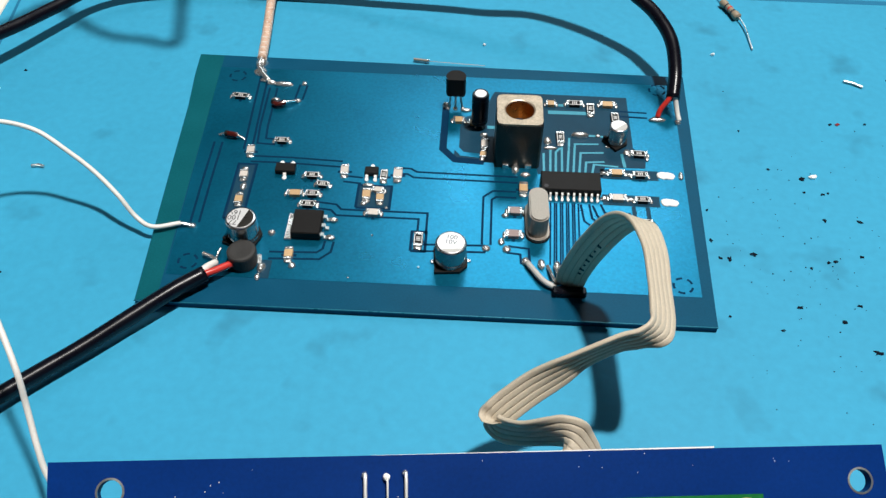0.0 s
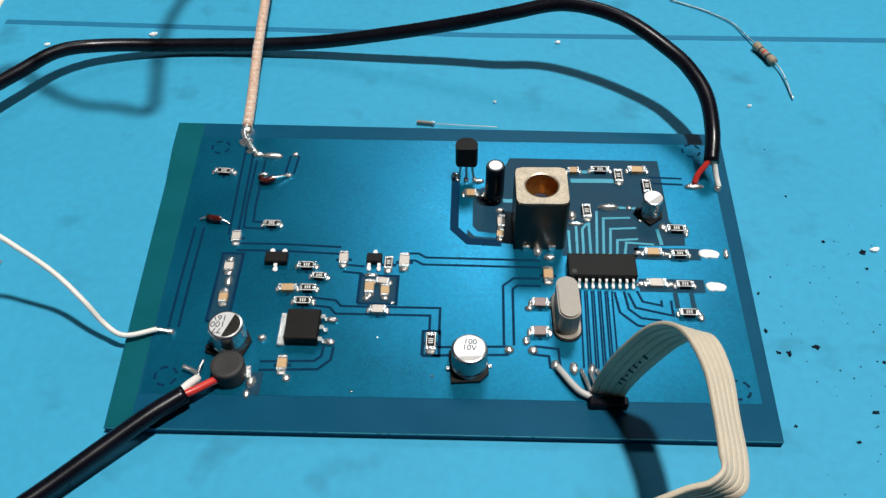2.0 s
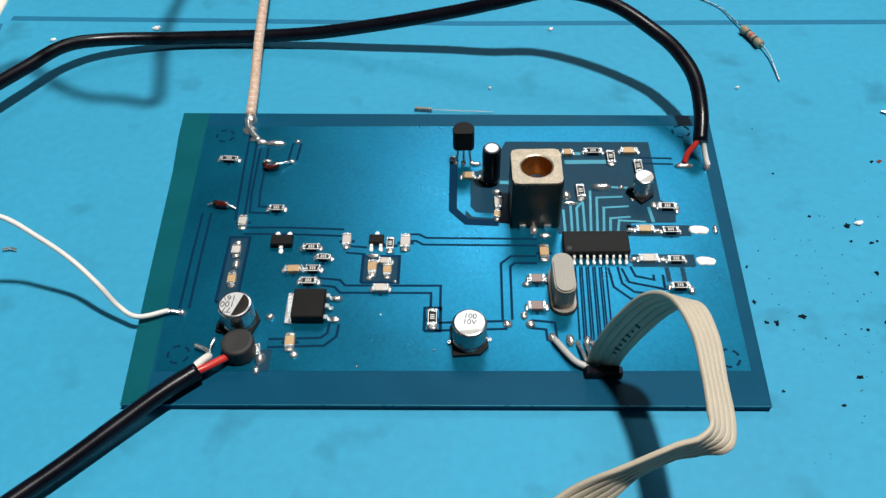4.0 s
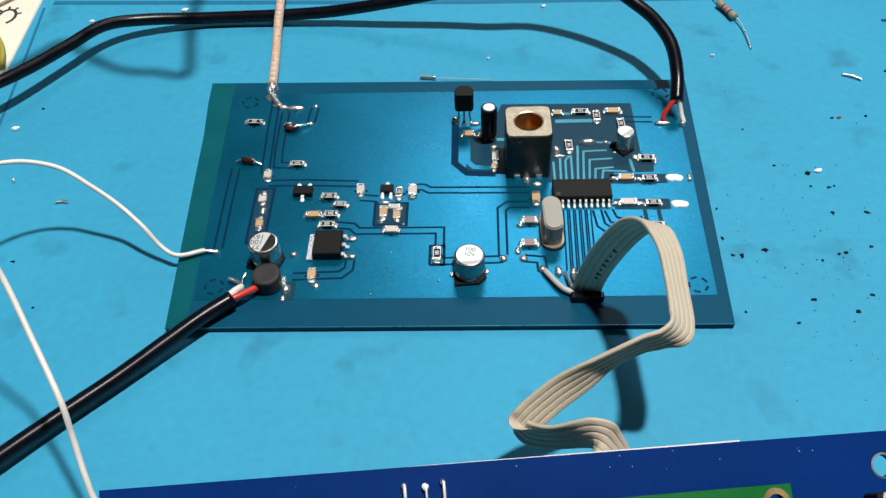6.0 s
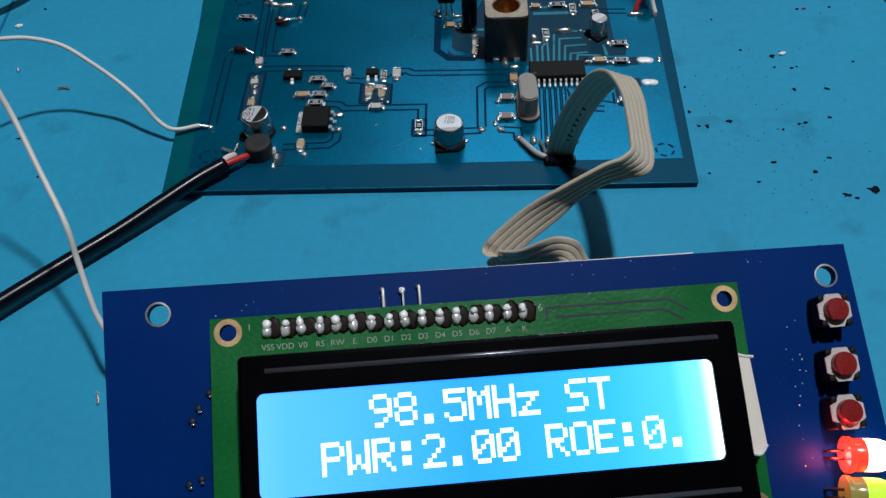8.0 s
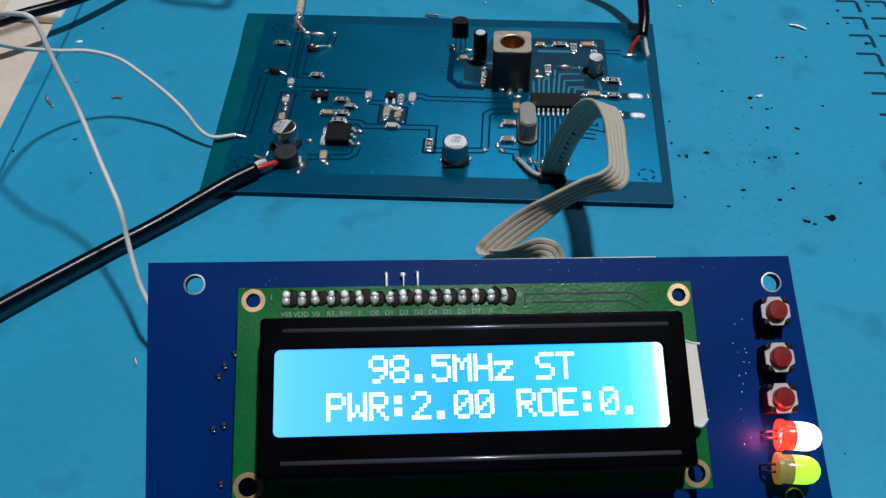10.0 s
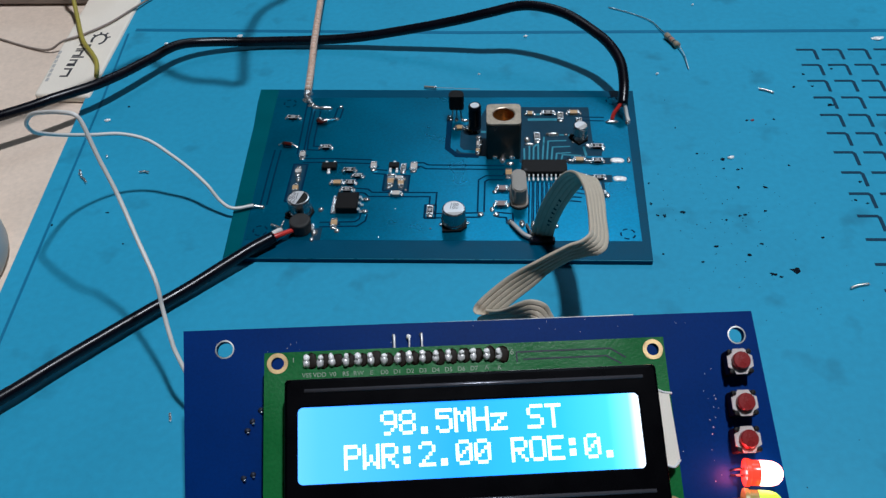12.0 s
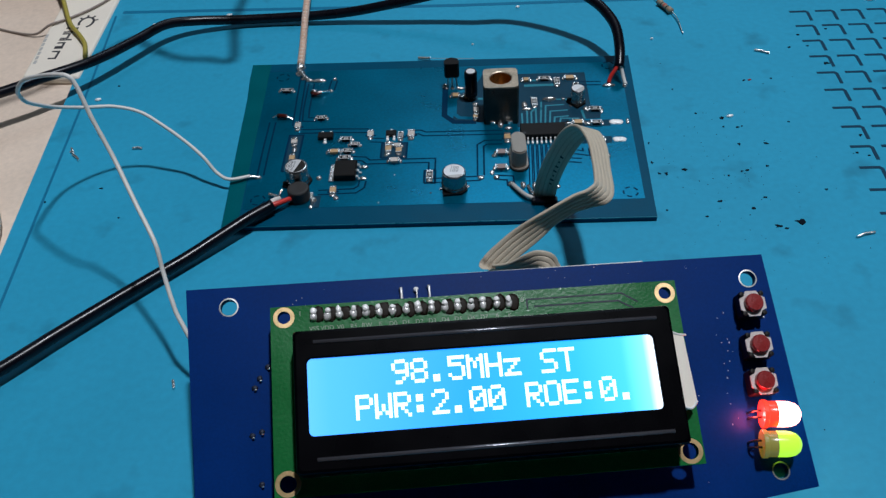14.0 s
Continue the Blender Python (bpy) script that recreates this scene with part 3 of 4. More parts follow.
def small_outline(name, label, x, y, deg, lx, ly, h, leads, lead_w=0.45):
    """A black moulded part with bent leads; leads: rows of x, side."""
    t = thing(name, label, "chip", at=at(x, y, deg))
    part("body", box(-lx / 2, lx / 2, -ly / 2, ly / 2, 0.15, h, 0.15), "black", t)
    for lx0, s in leads:
        b = box(lx0 - lead_w / 2, lx0 + lead_w / 2, min(s * ly / 2, s * (ly / 2 + 0.5)), max(s * ly / 2, s * (ly / 2 + 0.5)), h * 0.42, h * 0.55)
        box(lx0 - lead_w / 2, lx0 + lead_w / 2, min(s * (ly / 2 + 0.42), s * (ly / 2 + 0.6)), max(s * (ly / 2 + 0.42), s * (ly / 2 + 0.6)), 0.05, h * 0.52, bm=b)
        box(lx0 - lead_w / 2, lx0 + lead_w / 2, min(s * (ly / 2 + 0.5), s * (ly / 2 + 1.35)), max(s * (ly / 2 + 0.5), s * (ly / 2 + 1.35)), 0.0, 0.14, bm=b)
        part("lead", b, "bright_lead", t)
        part("solder_fillet", blob(lx0, s * (ly / 2 + 1.0), 0.12, lead_w * 0.75, 0.65, 0.35, seed=lx0 + s), "pin_solder", t, smooth=True)
    return t


ic = small_outline("radio_chip", "black twenty-lead surface-mount chip soldered to the board", 86.0, 36.4, 0.6, 12.9, 5.6, 2.2, [(-5.715 + 1.27 * k, s) for k in range(10) for s in (-1, 1)])
part("pin_mark", lathe([(0, 0), (0.5, 0), (0.5, 0.02), (0, 0.02)], 16, turn=mm(-5.4, -1.8, 2.201)), "ink", ic)
small_outline("small_transistor", "small black three-lead surface-mount transistor", 23.4, 37.6, 0, 4.4, 2.6, 1.3, [(-1.2, 1), (1.2, 1), (0, -1)], 0.7)
small_outline("small_transistor", "small black three-lead surface-mount transistor", 42.4, 38.0, 0, 3.0, 2.2, 1.2, [(-0.95, -1), (0.95, -1), (0, 1)], 0.6)
reg = thing("power_transistor", "black power transistor with a soldered metal tab", "transistor", at=at(31.0, 20.9))
part("body", box(-3.2, 2.9, -3.4, 3.4, 0.1, 2.2, 0.2), "black", reg)
part("tab", box(-4.6, -3.1, -3.7, 3.6, 0.0, 0.5, 0.12), "solder", reg)
for y, l in ((2.4, 2.2), (0, 1.0), (-2.6, 2.3)):
    b = box(2.8, 3.5, y - 0.45, y + 0.45, 0.9, 1.2)
    box(3.3, 3.3 + l, y - 0.45, y + 0.45, 0.05, 0.4, 0.05, bm=b)
    box(3.3, 3.6, y - 0.45, y + 0.45, 0.1, 1.15, bm=b)
    part("lead", b, "tin", reg)
    if l > 1.5:
        part("solder_fillet", blob(3.5 + l * 0.6, y, 0.2, 1.1, 0.7, 0.5, seed=y), "solder", reg, smooth=True)


def smd_can(x, y, r, h, deg, label, marks=True, sector=78):
    """An aluminium surface-mount electrolytic: plastic base with two cut corners, can with a rolled neck, dark polarity sector, print."""
    t = thing("electrolytic_capacitor", label, "capacitor", "aluminium can capacitors", at=at(x, y, deg))
    w = r + 0.2
    part("base", prism([(-w, -w), (w, -w), (w, w * 0.5), (w * 0.5, w), (-w * 0.5, w), (-w, w * 0.5)], 0.05, 0.75), "black", t, "black plastic base")
    for s in (-1, 1):
        part("lead", box(-0.4, 0.4, min(s * w, s * (w + 0.7)), max(s * w, s * (w + 0.7)), 0.0, 0.25, 0.03), "solder", t)
        part("post", box(-w + 0.1, -w + 0.9, s * (w * 0.8) - 0.4, s * (w * 0.8) + 0.4, 0.7, 1.7, 0.1), "black", t)
    shell_ob = part("can", lathe([(r * 0.93, 0.7), (r, 0.9), (r, 1.5), (r * 0.94, 1.75), (r * 0.94, 2.0), (r, 2.25), (r, h - 0.35), (r * 0.94, h - 0.06), (r * 0.86, h), (0, h)], 36), "alu", t, "bright aluminium can", smooth=False)
    rim = r * 0.84
    part("can_top", lathe([(r * 0.86, h - 0.02), (r * 0.86, h + 0.008), (0, h + 0.008)], 36), "white_alu", shell_ob, "whitened printed top")
    arc = [(rim * math.cos(a), rim * math.sin(a)) for a in np.linspace(radians(-sector), radians(sector), 14)]
    part("polarity_mark", prism(arc, h, h + 0.035), "can_side" if marks and sector > 60 else "grey_wire", shell_ob, "polarity sector")
    return t


smd_can(18.2, 17.5, 3.15, 5.9, -18, "silver aluminium can capacitor with dark sector, behind the choke")
smd_can(61.0, 13.6, 3.15, 5.9, -85, "silver aluminium can capacitor standing alone, facing up", True, 50)
smd_can(97.0, 51.6, 2.1, 5.2, -50, "small silver aluminium can capacitor near the supply lead", False)

choke = thing("power_choke", "black round surface-mount choke in front of the capacitor", "inductor", at=at(19.4, 10.8, 10))
part("drum", lathe([(2.3, 0.1), (2.9, 0.3), (2.95, 3.4), (2.75, 3.7), (2.2, 3.8), (0, 3.72)], 32), "ferrite_grey", choke)
part("foot", box(-3.0, -1.6, -2.2, 2.2, 0.0, 0.5, 0.08), "black", choke)
part("foot", box(1.6, 3.6, -1.2, 1.2, 0.0, 0.7, 0.08), "solder", choke)

crystal = thing("quartz_crystal", "dull silver metal-can quartz crystal", "crystal", at=at(78.6, 25.4, 92))


def stadium(half, r, n=10):
    return [(half + r * math.cos(a), r * math.sin(a)) for a in np.linspace(-math.pi / 2, math.pi / 2, n)] + \
           [(-half - r * math.cos(a), r * math.sin(a)) for a in np.linspace(math.pi / 2, -math.pi / 2, n)]


part("flange", prism(stadium(3.25, 2.45), 0.35, 0.75), "grey_tin", crystal)
shell = prism(stadium(2.9, 2.0), 0.7, 5.6)
prism(stadium(2.85, 1.75), 5.6, 5.95, bm=shell)
part("shell", shell, "grey_tin", crystal)
part("insulator", prism(stadium(3.3, 2.6), 0.0, 0.34), "black", crystal)

can = thing("tuning_coil", "square metal-can tuning coil with a round core hole", "coil", at=at(74.2, 46.8, 1.0))
w = 5.0
OCT = [(-w, -w + .5), (-w + .5, -w), (w - .5, -w), (w, -w + .5), (w, w - .5), (w - .5, w), (-w + .5, w), (-w, w - .5)]
b = bmesh.new()
rings = [[b.verts.new((x * k, y * k, z)) for x, y in OCT] for k, z in ((0.97, 12.1), (0.97, 0.1), (1.0, 0.05), (1.0, 12.2), (0.97, 12.1))]
for lo, hi in zip(rings, rings[1:]):
    for i in range(8):
        b.faces.new((lo[i], lo[(i + 1) % 8], hi[(i + 1) % 8], hi[i]))
part("side_shell", b, "can_side", can, "shielding can with sides darkened as by a dark reflection")
b = bmesh.new()
ring_o = []
n = 40
for k in range(n):
    a = 2 * math.pi * k / n
    c, s = math.cos(a), math.sin(a)
    q = w * 0.985 / max(abs(c), abs(s))
    q = min(q, w * 1.30)
    ring_o.append((c * q, s * q))
for rows in [[(3.1, 12.0), (3.1, 12.5), (3.4, 12.65), (None, 12.65), (None, 12.2)]]:
    prev = None
    for r, z in rows:
        cur = [b.verts.new(((r * math.cos(2 * math.pi * k / n), r * math.sin(2 * math.pi * k / n), z) if r else (*ring_o[k], z))) for k in range(n)]
        if prev:
            for k in range(n):
                b.faces.new((prev[k], prev[(k + 1) % n], cur[(k + 1) % n], cur[k]))
        prev = cur
part("top_plate", b, "can_top", can, "bright stamped top with a hole")
part("core_well", lathe([(3.12, 12.5), (3.0, 9.5), (2.2, 8.6), (2.2, 7.4), (0, 7.4)], 32), "ferrite", can, "amber threaded core well", smooth=True)
part("core", lathe([(0, 8.6), (1.9, 8.6), (1.9, 7.5), (0, 7.5)], 24), "holes", can, "dark ferrite core")
for s in (-1, 1):
    part("lug", box(s * 2.5 - 0.7, s * 2.5 + 0.7, -5.5, -5.0, 0, 1.3, 0.1), "solder", can)

tr = thing("leaded_transistor", "black half-round leaded transistor standing on its legs", "transistor", at=at(59.8, 61.6, 0))
prof = [(2.3 * math.cos(a), 0.3 + 2.3 * math.sin(a)) for a in np.linspace(radians(-38), radians(218), 18)]
part("body", prism(prof, 4.2, 9.0), "black", tr, smooth=False)
for x in (-1.27, 0, 1.27):
    part("lead", tube(glide([(x, 0, 4.3), (x, -0.1, 2.5), (x * 1.2, -0.3, 1.0), (x * 1.4, -0.6, 0.0)], 4), 0.24, 8), "tin", tr)
    part("solder_fillet", blob(x * 1.4, -0.6, 0.1, 0.6, 0.7, 0.6, seed=x), "solder", tr, smooth=True)

ec = thing("leaded_capacitor", "small black leaded electrolytic with a bright top", "capacitor", at=at(65.6, 55.2, 0))
part("sleeve", lathe([(1.5, 1.2), (1.85, 1.5), (1.9, 2.0), (1.8, 2.3), (1.9, 2.6), (1.9, 9.4), (1.7, 9.75), (1.35, 9.75)], 28), "rubber", ec, "black plastic sleeve")
part("can_top", lathe([(1.36, 9.70), (1.30, 9.82), (0, 9.82)], 24), "white_alu", ec, "bright aluminium top")
for x in (-0.7, 0.7):
    part("lead", tube(glide([(x, 0, 1.5), (x, -0.2, 0.6), (x * 1.3, -0.8, 0.1)], 4), 0.22, 8), "tin", ec)


def diode(pts, label):
    t = thing("glass_diode", label, "diode", "glass diodes on the board")
    line = glide(pts, 6)
    n = len(line)
    part("lead_wire", tube(line, 0.24, 8), "solder", t)
    mid = line[int(n * 0.3):int(n * 0.72)]
    part("glass_body", tube(mid, 0.66, 12), "glass_red", t, "red glass body")
    part("band", tube(mid[:3] if len(mid) > 3 else mid, 0.69, 12), "black", t)
    return t


diode([(16.9, 61.6, 2.0), (16.6, 60.0, 2.6), (17.8, 58.8, 2.6), (20.0, 59.8, 2.7), (22.2, 61.2, 2.0)], "red glass diode lying askew on bent leads")
diode([(6.3, 48.1, 1.9), (7.6, 47.9, 2.6), (9.4, 47.6, 2.7), (11.0, 47.4, 2.5), (12.4, 47.0, 1.9)], "red glass diode lying flat on the board")

# ---- cables and wires ----
sup = thing("output_cable", "thick black two-core cable soldered at the board's corner", "cable")
part("sheath", tube(glide([(13.2, 5.2, 4.4), (8, 0.8, 4.2), (1.5, -5.4, 3.6), (-6, -12.8, 3.0), (-14, -20.6, 3.0), (-22, -28.8, 3.2), (-31, -38.2, 3.4), (-40, -48, 3.6), (-62, -70, 4), (-95, -100, 4), (-140, -140, 2.2)], 8), 1.58, 14), "rubber", sup, "glossy black sheath", smooth=True)
part("core_wire", tube(glide([(12.4, 4.6, 4.4), (14.6, 6.0, 4.2), (17.0, 8.2, 3.6), (18.6, 9.6, 3.0)], 6), 0.72, 10), "red_wire", sup, "red core", smooth=True)
part("core_wire", tube(glide([(12.2, 5.2, 4.6), (13.4, 7.2, 4.2), (14.2, 9.2, 3.0)], 6), 0.75, 10), "white_wire", sup, "white core", smooth=True)
part("bare_strands", tube(glide([(14.2, 9.2, 3.0), (13.2, 10.8, 2.6), (11.0, 11.8, 2.6)], 6), 0.42, 8), "solder", sup)
part("bare_strands", tube(glide([(14.2, 9.2, 3.0), (14.0, 11.4, 2.8), (14.4, 13.0, 3.0)], 6), 0.22, 8), "solder", sup)

feed = thing("supply_cable", "black two-core supply cable arching over the mat", "cable")
part("sheath", tube(glide([(110.4, 63.0, 6.0), (111.0, 69, 9), (110.6, 77, 11.5), (108.2, 83.0, 13.4), (103.9, 88.8, 15), (93.6, 96.6, 18), (81.3, 101.8, 18), (68.6, 102.3, 15), (57.4, 103.5, 11.5), (38.3, 104.7, 7), (18.6, 105.9, 3.5), (-10.8, 105.8, 2.6), (-28, 102.6, 4.5), (-37.1, 97.2, 6.5), (-44, 87.9, 6.8), (-50.3, 78.4, 7.5), (-56.5, 70.3, 8.5), (-66, 62.0, 9.5), (-78, 53.6, 9.5), (-120, 28.6, 10), (-200, -11.4, 8)], 8), 1.62, 14), "rubber", feed, "glossy black sheath", smooth=True)
part("core_wire", tube(glide([(110.3, 63.6, 7.4), (109.2, 62.4, 5.8), (107.8, 61.4, 4.0), (107.2, 60.4, 2.4)], 6), 0.6, 10), "red_wire", feed, "red core", smooth=True)
part("core_wire", tube(glide([(110.6, 63.4, 7.2), (111.2, 62.4, 5.2), (111.7, 61.0, 3.4), (112.2, 59.6, 2.2)], 6), 0.6, 10), "white_wire", feed, "white core", smooth=True)

coax = thing("coaxial_cable", "thin clear-jacketed braided coaxial cable soldered upright", "cable")
part("braid", tube(glide([(11.0, 76.0, 2.6), (10.9, 84, 4.4), (10.4, 95, 6.6), (9.8, 106, 7.6), (8.8, 122, 8), (8, 145, 10), (4, 230, 6), (-30, 420, 4)], 10), 1.15, 12), "coax", coax, "copper braid seen through clear jacket", smooth=True)
braid_line = glide([(11.0, 76.0, 2.6), (10.9, 84, 4.4), (10.4, 95, 6.6), (9.8, 106, 7.6), (8.8, 122, 8), (8, 145, 10)], 24)
for turn_way, phase in ((1, 0.0), (1, math.pi), (-1, 0.0), (-1, math.pi)):
    line, run = [], 0.0
    for i, c in enumerate(braid_line):
        run += (c - braid_line[i - 1]).length if i else 0.0
        a = turn_way * run * 1.9 + phase
        line.append(c + Vector((math.cos(a), 0, math.sin(a))) * 1.1)
    part("braid_strand", tube(line, 0.14, 5), "white_wire", coax)
# Unseen lead, added above the view to cast the blurred shadow.
hang = thing("shadow_caster_lead", "unseen black lead above the mat, added to cast a blurred shadow", "cable")
part("lead_sheath", tube(glide([(60, 430, 10), (30, 230, 70), (11.2, 142, 75), (6.2, 131.8, 75), (2.4, 125.2, 75), (1.0, 116.4, 75), (1.1, 103.7, 75), (3.6, 90, 75), (4.8, 81.6, 75), (1.5, 80.6, 75), (-3.1, 82, 75), (-10.7, 82.6, 75), (-18, 85.9, 75), (-25, 91.2, 75), (-31.3, 95.6, 75), (-38.9, 87, 75), (-49.7, 74.9, 75), (-64, 64, 76), (-90, 48, 78), (-150, 24, 60), (-240, 0, 2)], 10), 1.25, 12), "rubber", hang, smooth=True)
part("bare_end", tube(glide([(11.0, 76.6, 2.8), (10.8, 73.2, 2.5), (12.2, 70.4, 2.4), (14.2, 67.8, 2.2)], 6), 0.7, 10), "solder", coax, smooth=True)

sig = thing("signal_wire", "thin white wire looping from the board to the display", "wire")
part("insulation", tube(glide([(4.4, 19.8, 2.5), (-0.8, 17.8, 3.2), (-4.4, 19.2, 4.6), (-7.9, 21.5, 8.5), (-13.0, 25.0, 11.3), (-18.4, 27.1, 15.0), (-24.2, 28.7, 18.6), (-30.7, 28.0, 21.2), (-36.7, 24.4, 23.6), (-40.9, 18.5, 28.0), (-41.6, 11.8, 33.4), (-40.8, 5.9, 38.5), (-39.3, 2.2, 43.6), (-34.9, -0.9, 48.6), (-28.0, -5.6, 52.6), (-22.6, -8.8, 54.8), (-19.6, -9.9, 55.0), (-18.2, -10.5, 53.0), (-15.9, -13.4, 46.3), (-12.2, -17.7, 38.7), (-7.0, -25.7, 32.4), (-2.0, -33.5, 27.8), (-0.7, -37.1, 22.7), (1.3, -41.8, 18.4), (3.0, -44.8, 15.3), (8, -50.5, 9.5), (16, -56, 9)], 10), 0.5, 10), "white_wire", sig, smooth=True)
part("bare_end", tube(glide([(4.2, 19.8, 2.5), (5.6, 19.8, 2.2), (6.8, 19.8, 2.0)], 4), 0.4, 8), "solder", sig)

yel = thing("yellow_wire", "olive yellow insulated wire lying over the card", "wire")
part("insulation", tube(glide([(-62.8, 85.8, 2.0), (-65.0, 93, 2.3), (-68.5, 98.8, 2.5), (-74.2, 106.5, 3.0), (-80.1, 119.1, 4.0), (-85.4, 131.7, 8.0), (-89.2, 142.8, 19.5), (-94, 180, 20)], 8), 0.8, 10), "yellow_wire", yel, smooth=True)
# A thin taupe tube stands in for a wire's shadow on the bench.
gry = thing("shadow_line", "thin brownish grey line painting a wire's shadow across the bench", "wire")
part("insulation", tube(glide([(-50, 160, 0.5), (-63.4, 132.3, 1.4), (-69.5, 121.1, 1.5), (-76.4, 113.4, 1.5), (-82.8, 108.8, 1.4), (-88.2, 107.0, -1.0), (-97.0, 109.8, -1.7), (-110, 115.6, -1.7), (-126, 122.9, -1.7), (-160, 130, -1.7)], 8), 0.42, 8), "shadow_taupe", gry, smooth=True)

# grey five-way ribbon: each strand follows the band's centre line at its own offset
rib = thing("ribbon_cable", "grey five-way ribbon cable folded between board and display", "cable")
BAND = [((84.6, 8.4, 2.2), (0.97, -0.15, 0)), ((85.3, 7.6, 8), (0.94, -0.28, 0)), ((87.3, 6.5, 16.0), (0.88, -0.46, -0.05)), ((90.6, 5.2, 24.0), (0.9, -0.32, -0.15)), ((93.6, 2.1, 28.4), (0.92, 0.0, -0.35)),
        ((95.3, -4.2, 29.0), (0.82, 0.15, -0.52)), ((95.7, -11.0, 28.0), (0.76, 0.05, -0.64)), ((95.7, -17.4, 27.4), (0.76, -0.08, -0.63)),
        ((94.6, -20.8, 28.0), (0.6, -0.2, -0.76)), ((92.0, -21.9, 27.3), (0.12, 0.08, -1.0)), ((88.6, -22.2, 26.0), (0.0, 0.15, -1.0)), ((83.6, -23.3, 23.2), (0.02, 0.08, -1.0)), ((80.0, -24.5, 20.8), (0.1, -0.2, -0.97)),
        ((75.9, -25.9, 18.0), (0.2, -0.42, -0.88)), ((72.3, -27.8, 15.6), (0.2, -0.5, -0.84)), ((70.6, -28.9, 14.3), (0.15, -0.5, -0.85)), ((70.0, -29.6, 13.3), (0.08, -0.4, -0.9)),
        ((71.2, -30.8, 12.9), (0.0, -0.15, -1.0)), ((75.1, -33.1, 16.0), (0.0, 0.05, -1.0)), ((79.2, -35.0, 20.2), (-0.05, -0.1, -1.0)), ((80.8, -35.7, 21.2), (-0.1, -0.5, -0.86)),
        ((82.5, -36.6, 20.5), (-0.1, -0.8, -0.6)), ((85.6, -38.4, 15.5), (-0.1, -0.9, -0.4)), ((87.5, -42, 9), (-0.1, -0.9, -0.4)), ((88, -48, 6), (0, -0.9, -0.4))]


def flat_strand(offset, wide, thick, n=16):
    """One strand of the band: a flattened round section that lies in the band."""
    b = bmesh.new()
    rings = []
    section = [(math.copysign(abs(math.cos(q)) ** 0.6, math.cos(q)), math.copysign(abs(math.sin(q)) ** 0.6, math.sin(q))) for q in (2 * math.pi * (k + 0.5) / n for k in range(n))]
    for i, (c, a) in enumerate(zip(centre, across)):
        d = (centre[min(i + 1, len(centre) - 1)] - centre[max(i - 1, 0)]).normalized()
        a = (a - d * a.dot(d)).normalized()
        up = a.cross(d)
        rings.append([b.verts.new(c + a * (offset + wide * x) + up * (thick * y)) for x, y in section])
    for lo, hi in zip(rings, rings[1:]):
        for k in range(n):
            b.faces.new((lo[k], lo[(k + 1) % n], hi[(k + 1) % n], hi[k]))
    b.faces.new(rings[0][::-1])
    b.faces.new(rings[-1])
    return b


centre = glide([k[0] for k in BAND], 10)
across = glide([k[1] for k in BAND], 10)
for k in range(5):
    part("strand", flat_strand(1.14 * (k - 2), 0.60, 0.42), "ribbon", rib, smooth=True)
# faint unreadable print along the first limb
for i, wide in zip(range(10, 24, 2), (0.30, 0.5, 0.22, 0.46, 0.4, 0.2, 0.44)):
    tangent = (centre[i + 1] - centre[i - 1]).normalized()
    a = across[i].normalized()
    a = (a - tangent * a.dot(tangent)).normalized()
    n = a.cross(tangent)
    n = n if n.y < 0 else -n
    c = centre[i] + a * 0.9 + n * 0.42
    part("print_bar", box(-wide, wide, -0.24, 0.24, -0.12, 0.06, turn=Matrix(((a.x, tangent.x, n.x, c.x), (a.y, tangent.y, n.y, c.y), (a.z, tangent.z, n.z, c.z), (0, 0, 0, 1)))), "ink", rib)
for k in range(5):
    part("bare_end", tube(glide([(82.1 + 1.27 * k, 8.1, 2.4), (81.4 + 1.27 * k, 10.4, 2.6), (80.6 + 1.4 * k, 13.4, 2.0)], 4), 0.35, 8), "solder", rib)
part("stray_strand", tube(glide([(82.0, 7.6, 2.4), (79.6, 9.0, 2.6), (76.4, 13.8, 2.3)], 6), 0.62, 8), "grey_wire", rib, smooth=True)
part("stripped_band", box(81.4, 88.0, 5.6, 7.6, 1.65, 3.2, 0.3), "rubber", rib, "dark glued strain relief")

# ---- the display unit, leaning back on its lower edge ----
ux = Vector((0.99152, 0.11831, -0.05384)).normalized()
uz = Vector((0.10207, -0.45221, 0.88605))
uz = (uz - ux * uz.dot(ux)).normalized()
uy = uz.cross(ux)
UNIT = Matrix(((ux.x, uy.x, uz.x, 0.02986), (ux.y, uy.y, uz.y, -0.05791), (ux.z, uy.z, uz.z, 0.02947), (0, 0, 0, 1)))
Z0 = -6.8  # the blue board's face, under the green board's


def plate_with_holes(outline, holes, z0, z1, n=20):
    """A flat plate with round holes through it."""
    b = bmesh.new()
    faces = {}
    for z in (z0, z1):
        loops = [[b.verts.new((x, y, z)) for x, y in outline]]
        loops += [[b.verts.new((hx + r * math.cos(2 * math.pi * k / n), hy + r * math.sin(2 * math.pi * k / n), z)) for k in range(n)] for hx, hy, r in holes]
        edges = [b.edges.new((l[i], l[(i + 1) % len(l)])) for l in loops for i in range(len(l))]
        bmesh.ops.triangle_fill(b, use_beauty=True, use_dissolve=False, edges=edges)
        faces[z] = loops
    for lo, hi in zip(faces[z0], faces[z1]):
        for i in range(len(lo)):
            b.faces.new((lo[i], lo[(i + 1) % len(lo)], hi[(i + 1) % len(lo)], hi[i]))
    return b


unit = thing("display_board", "deep blue circuit board leaning up and holding a display", "circuit board", at=UNIT)
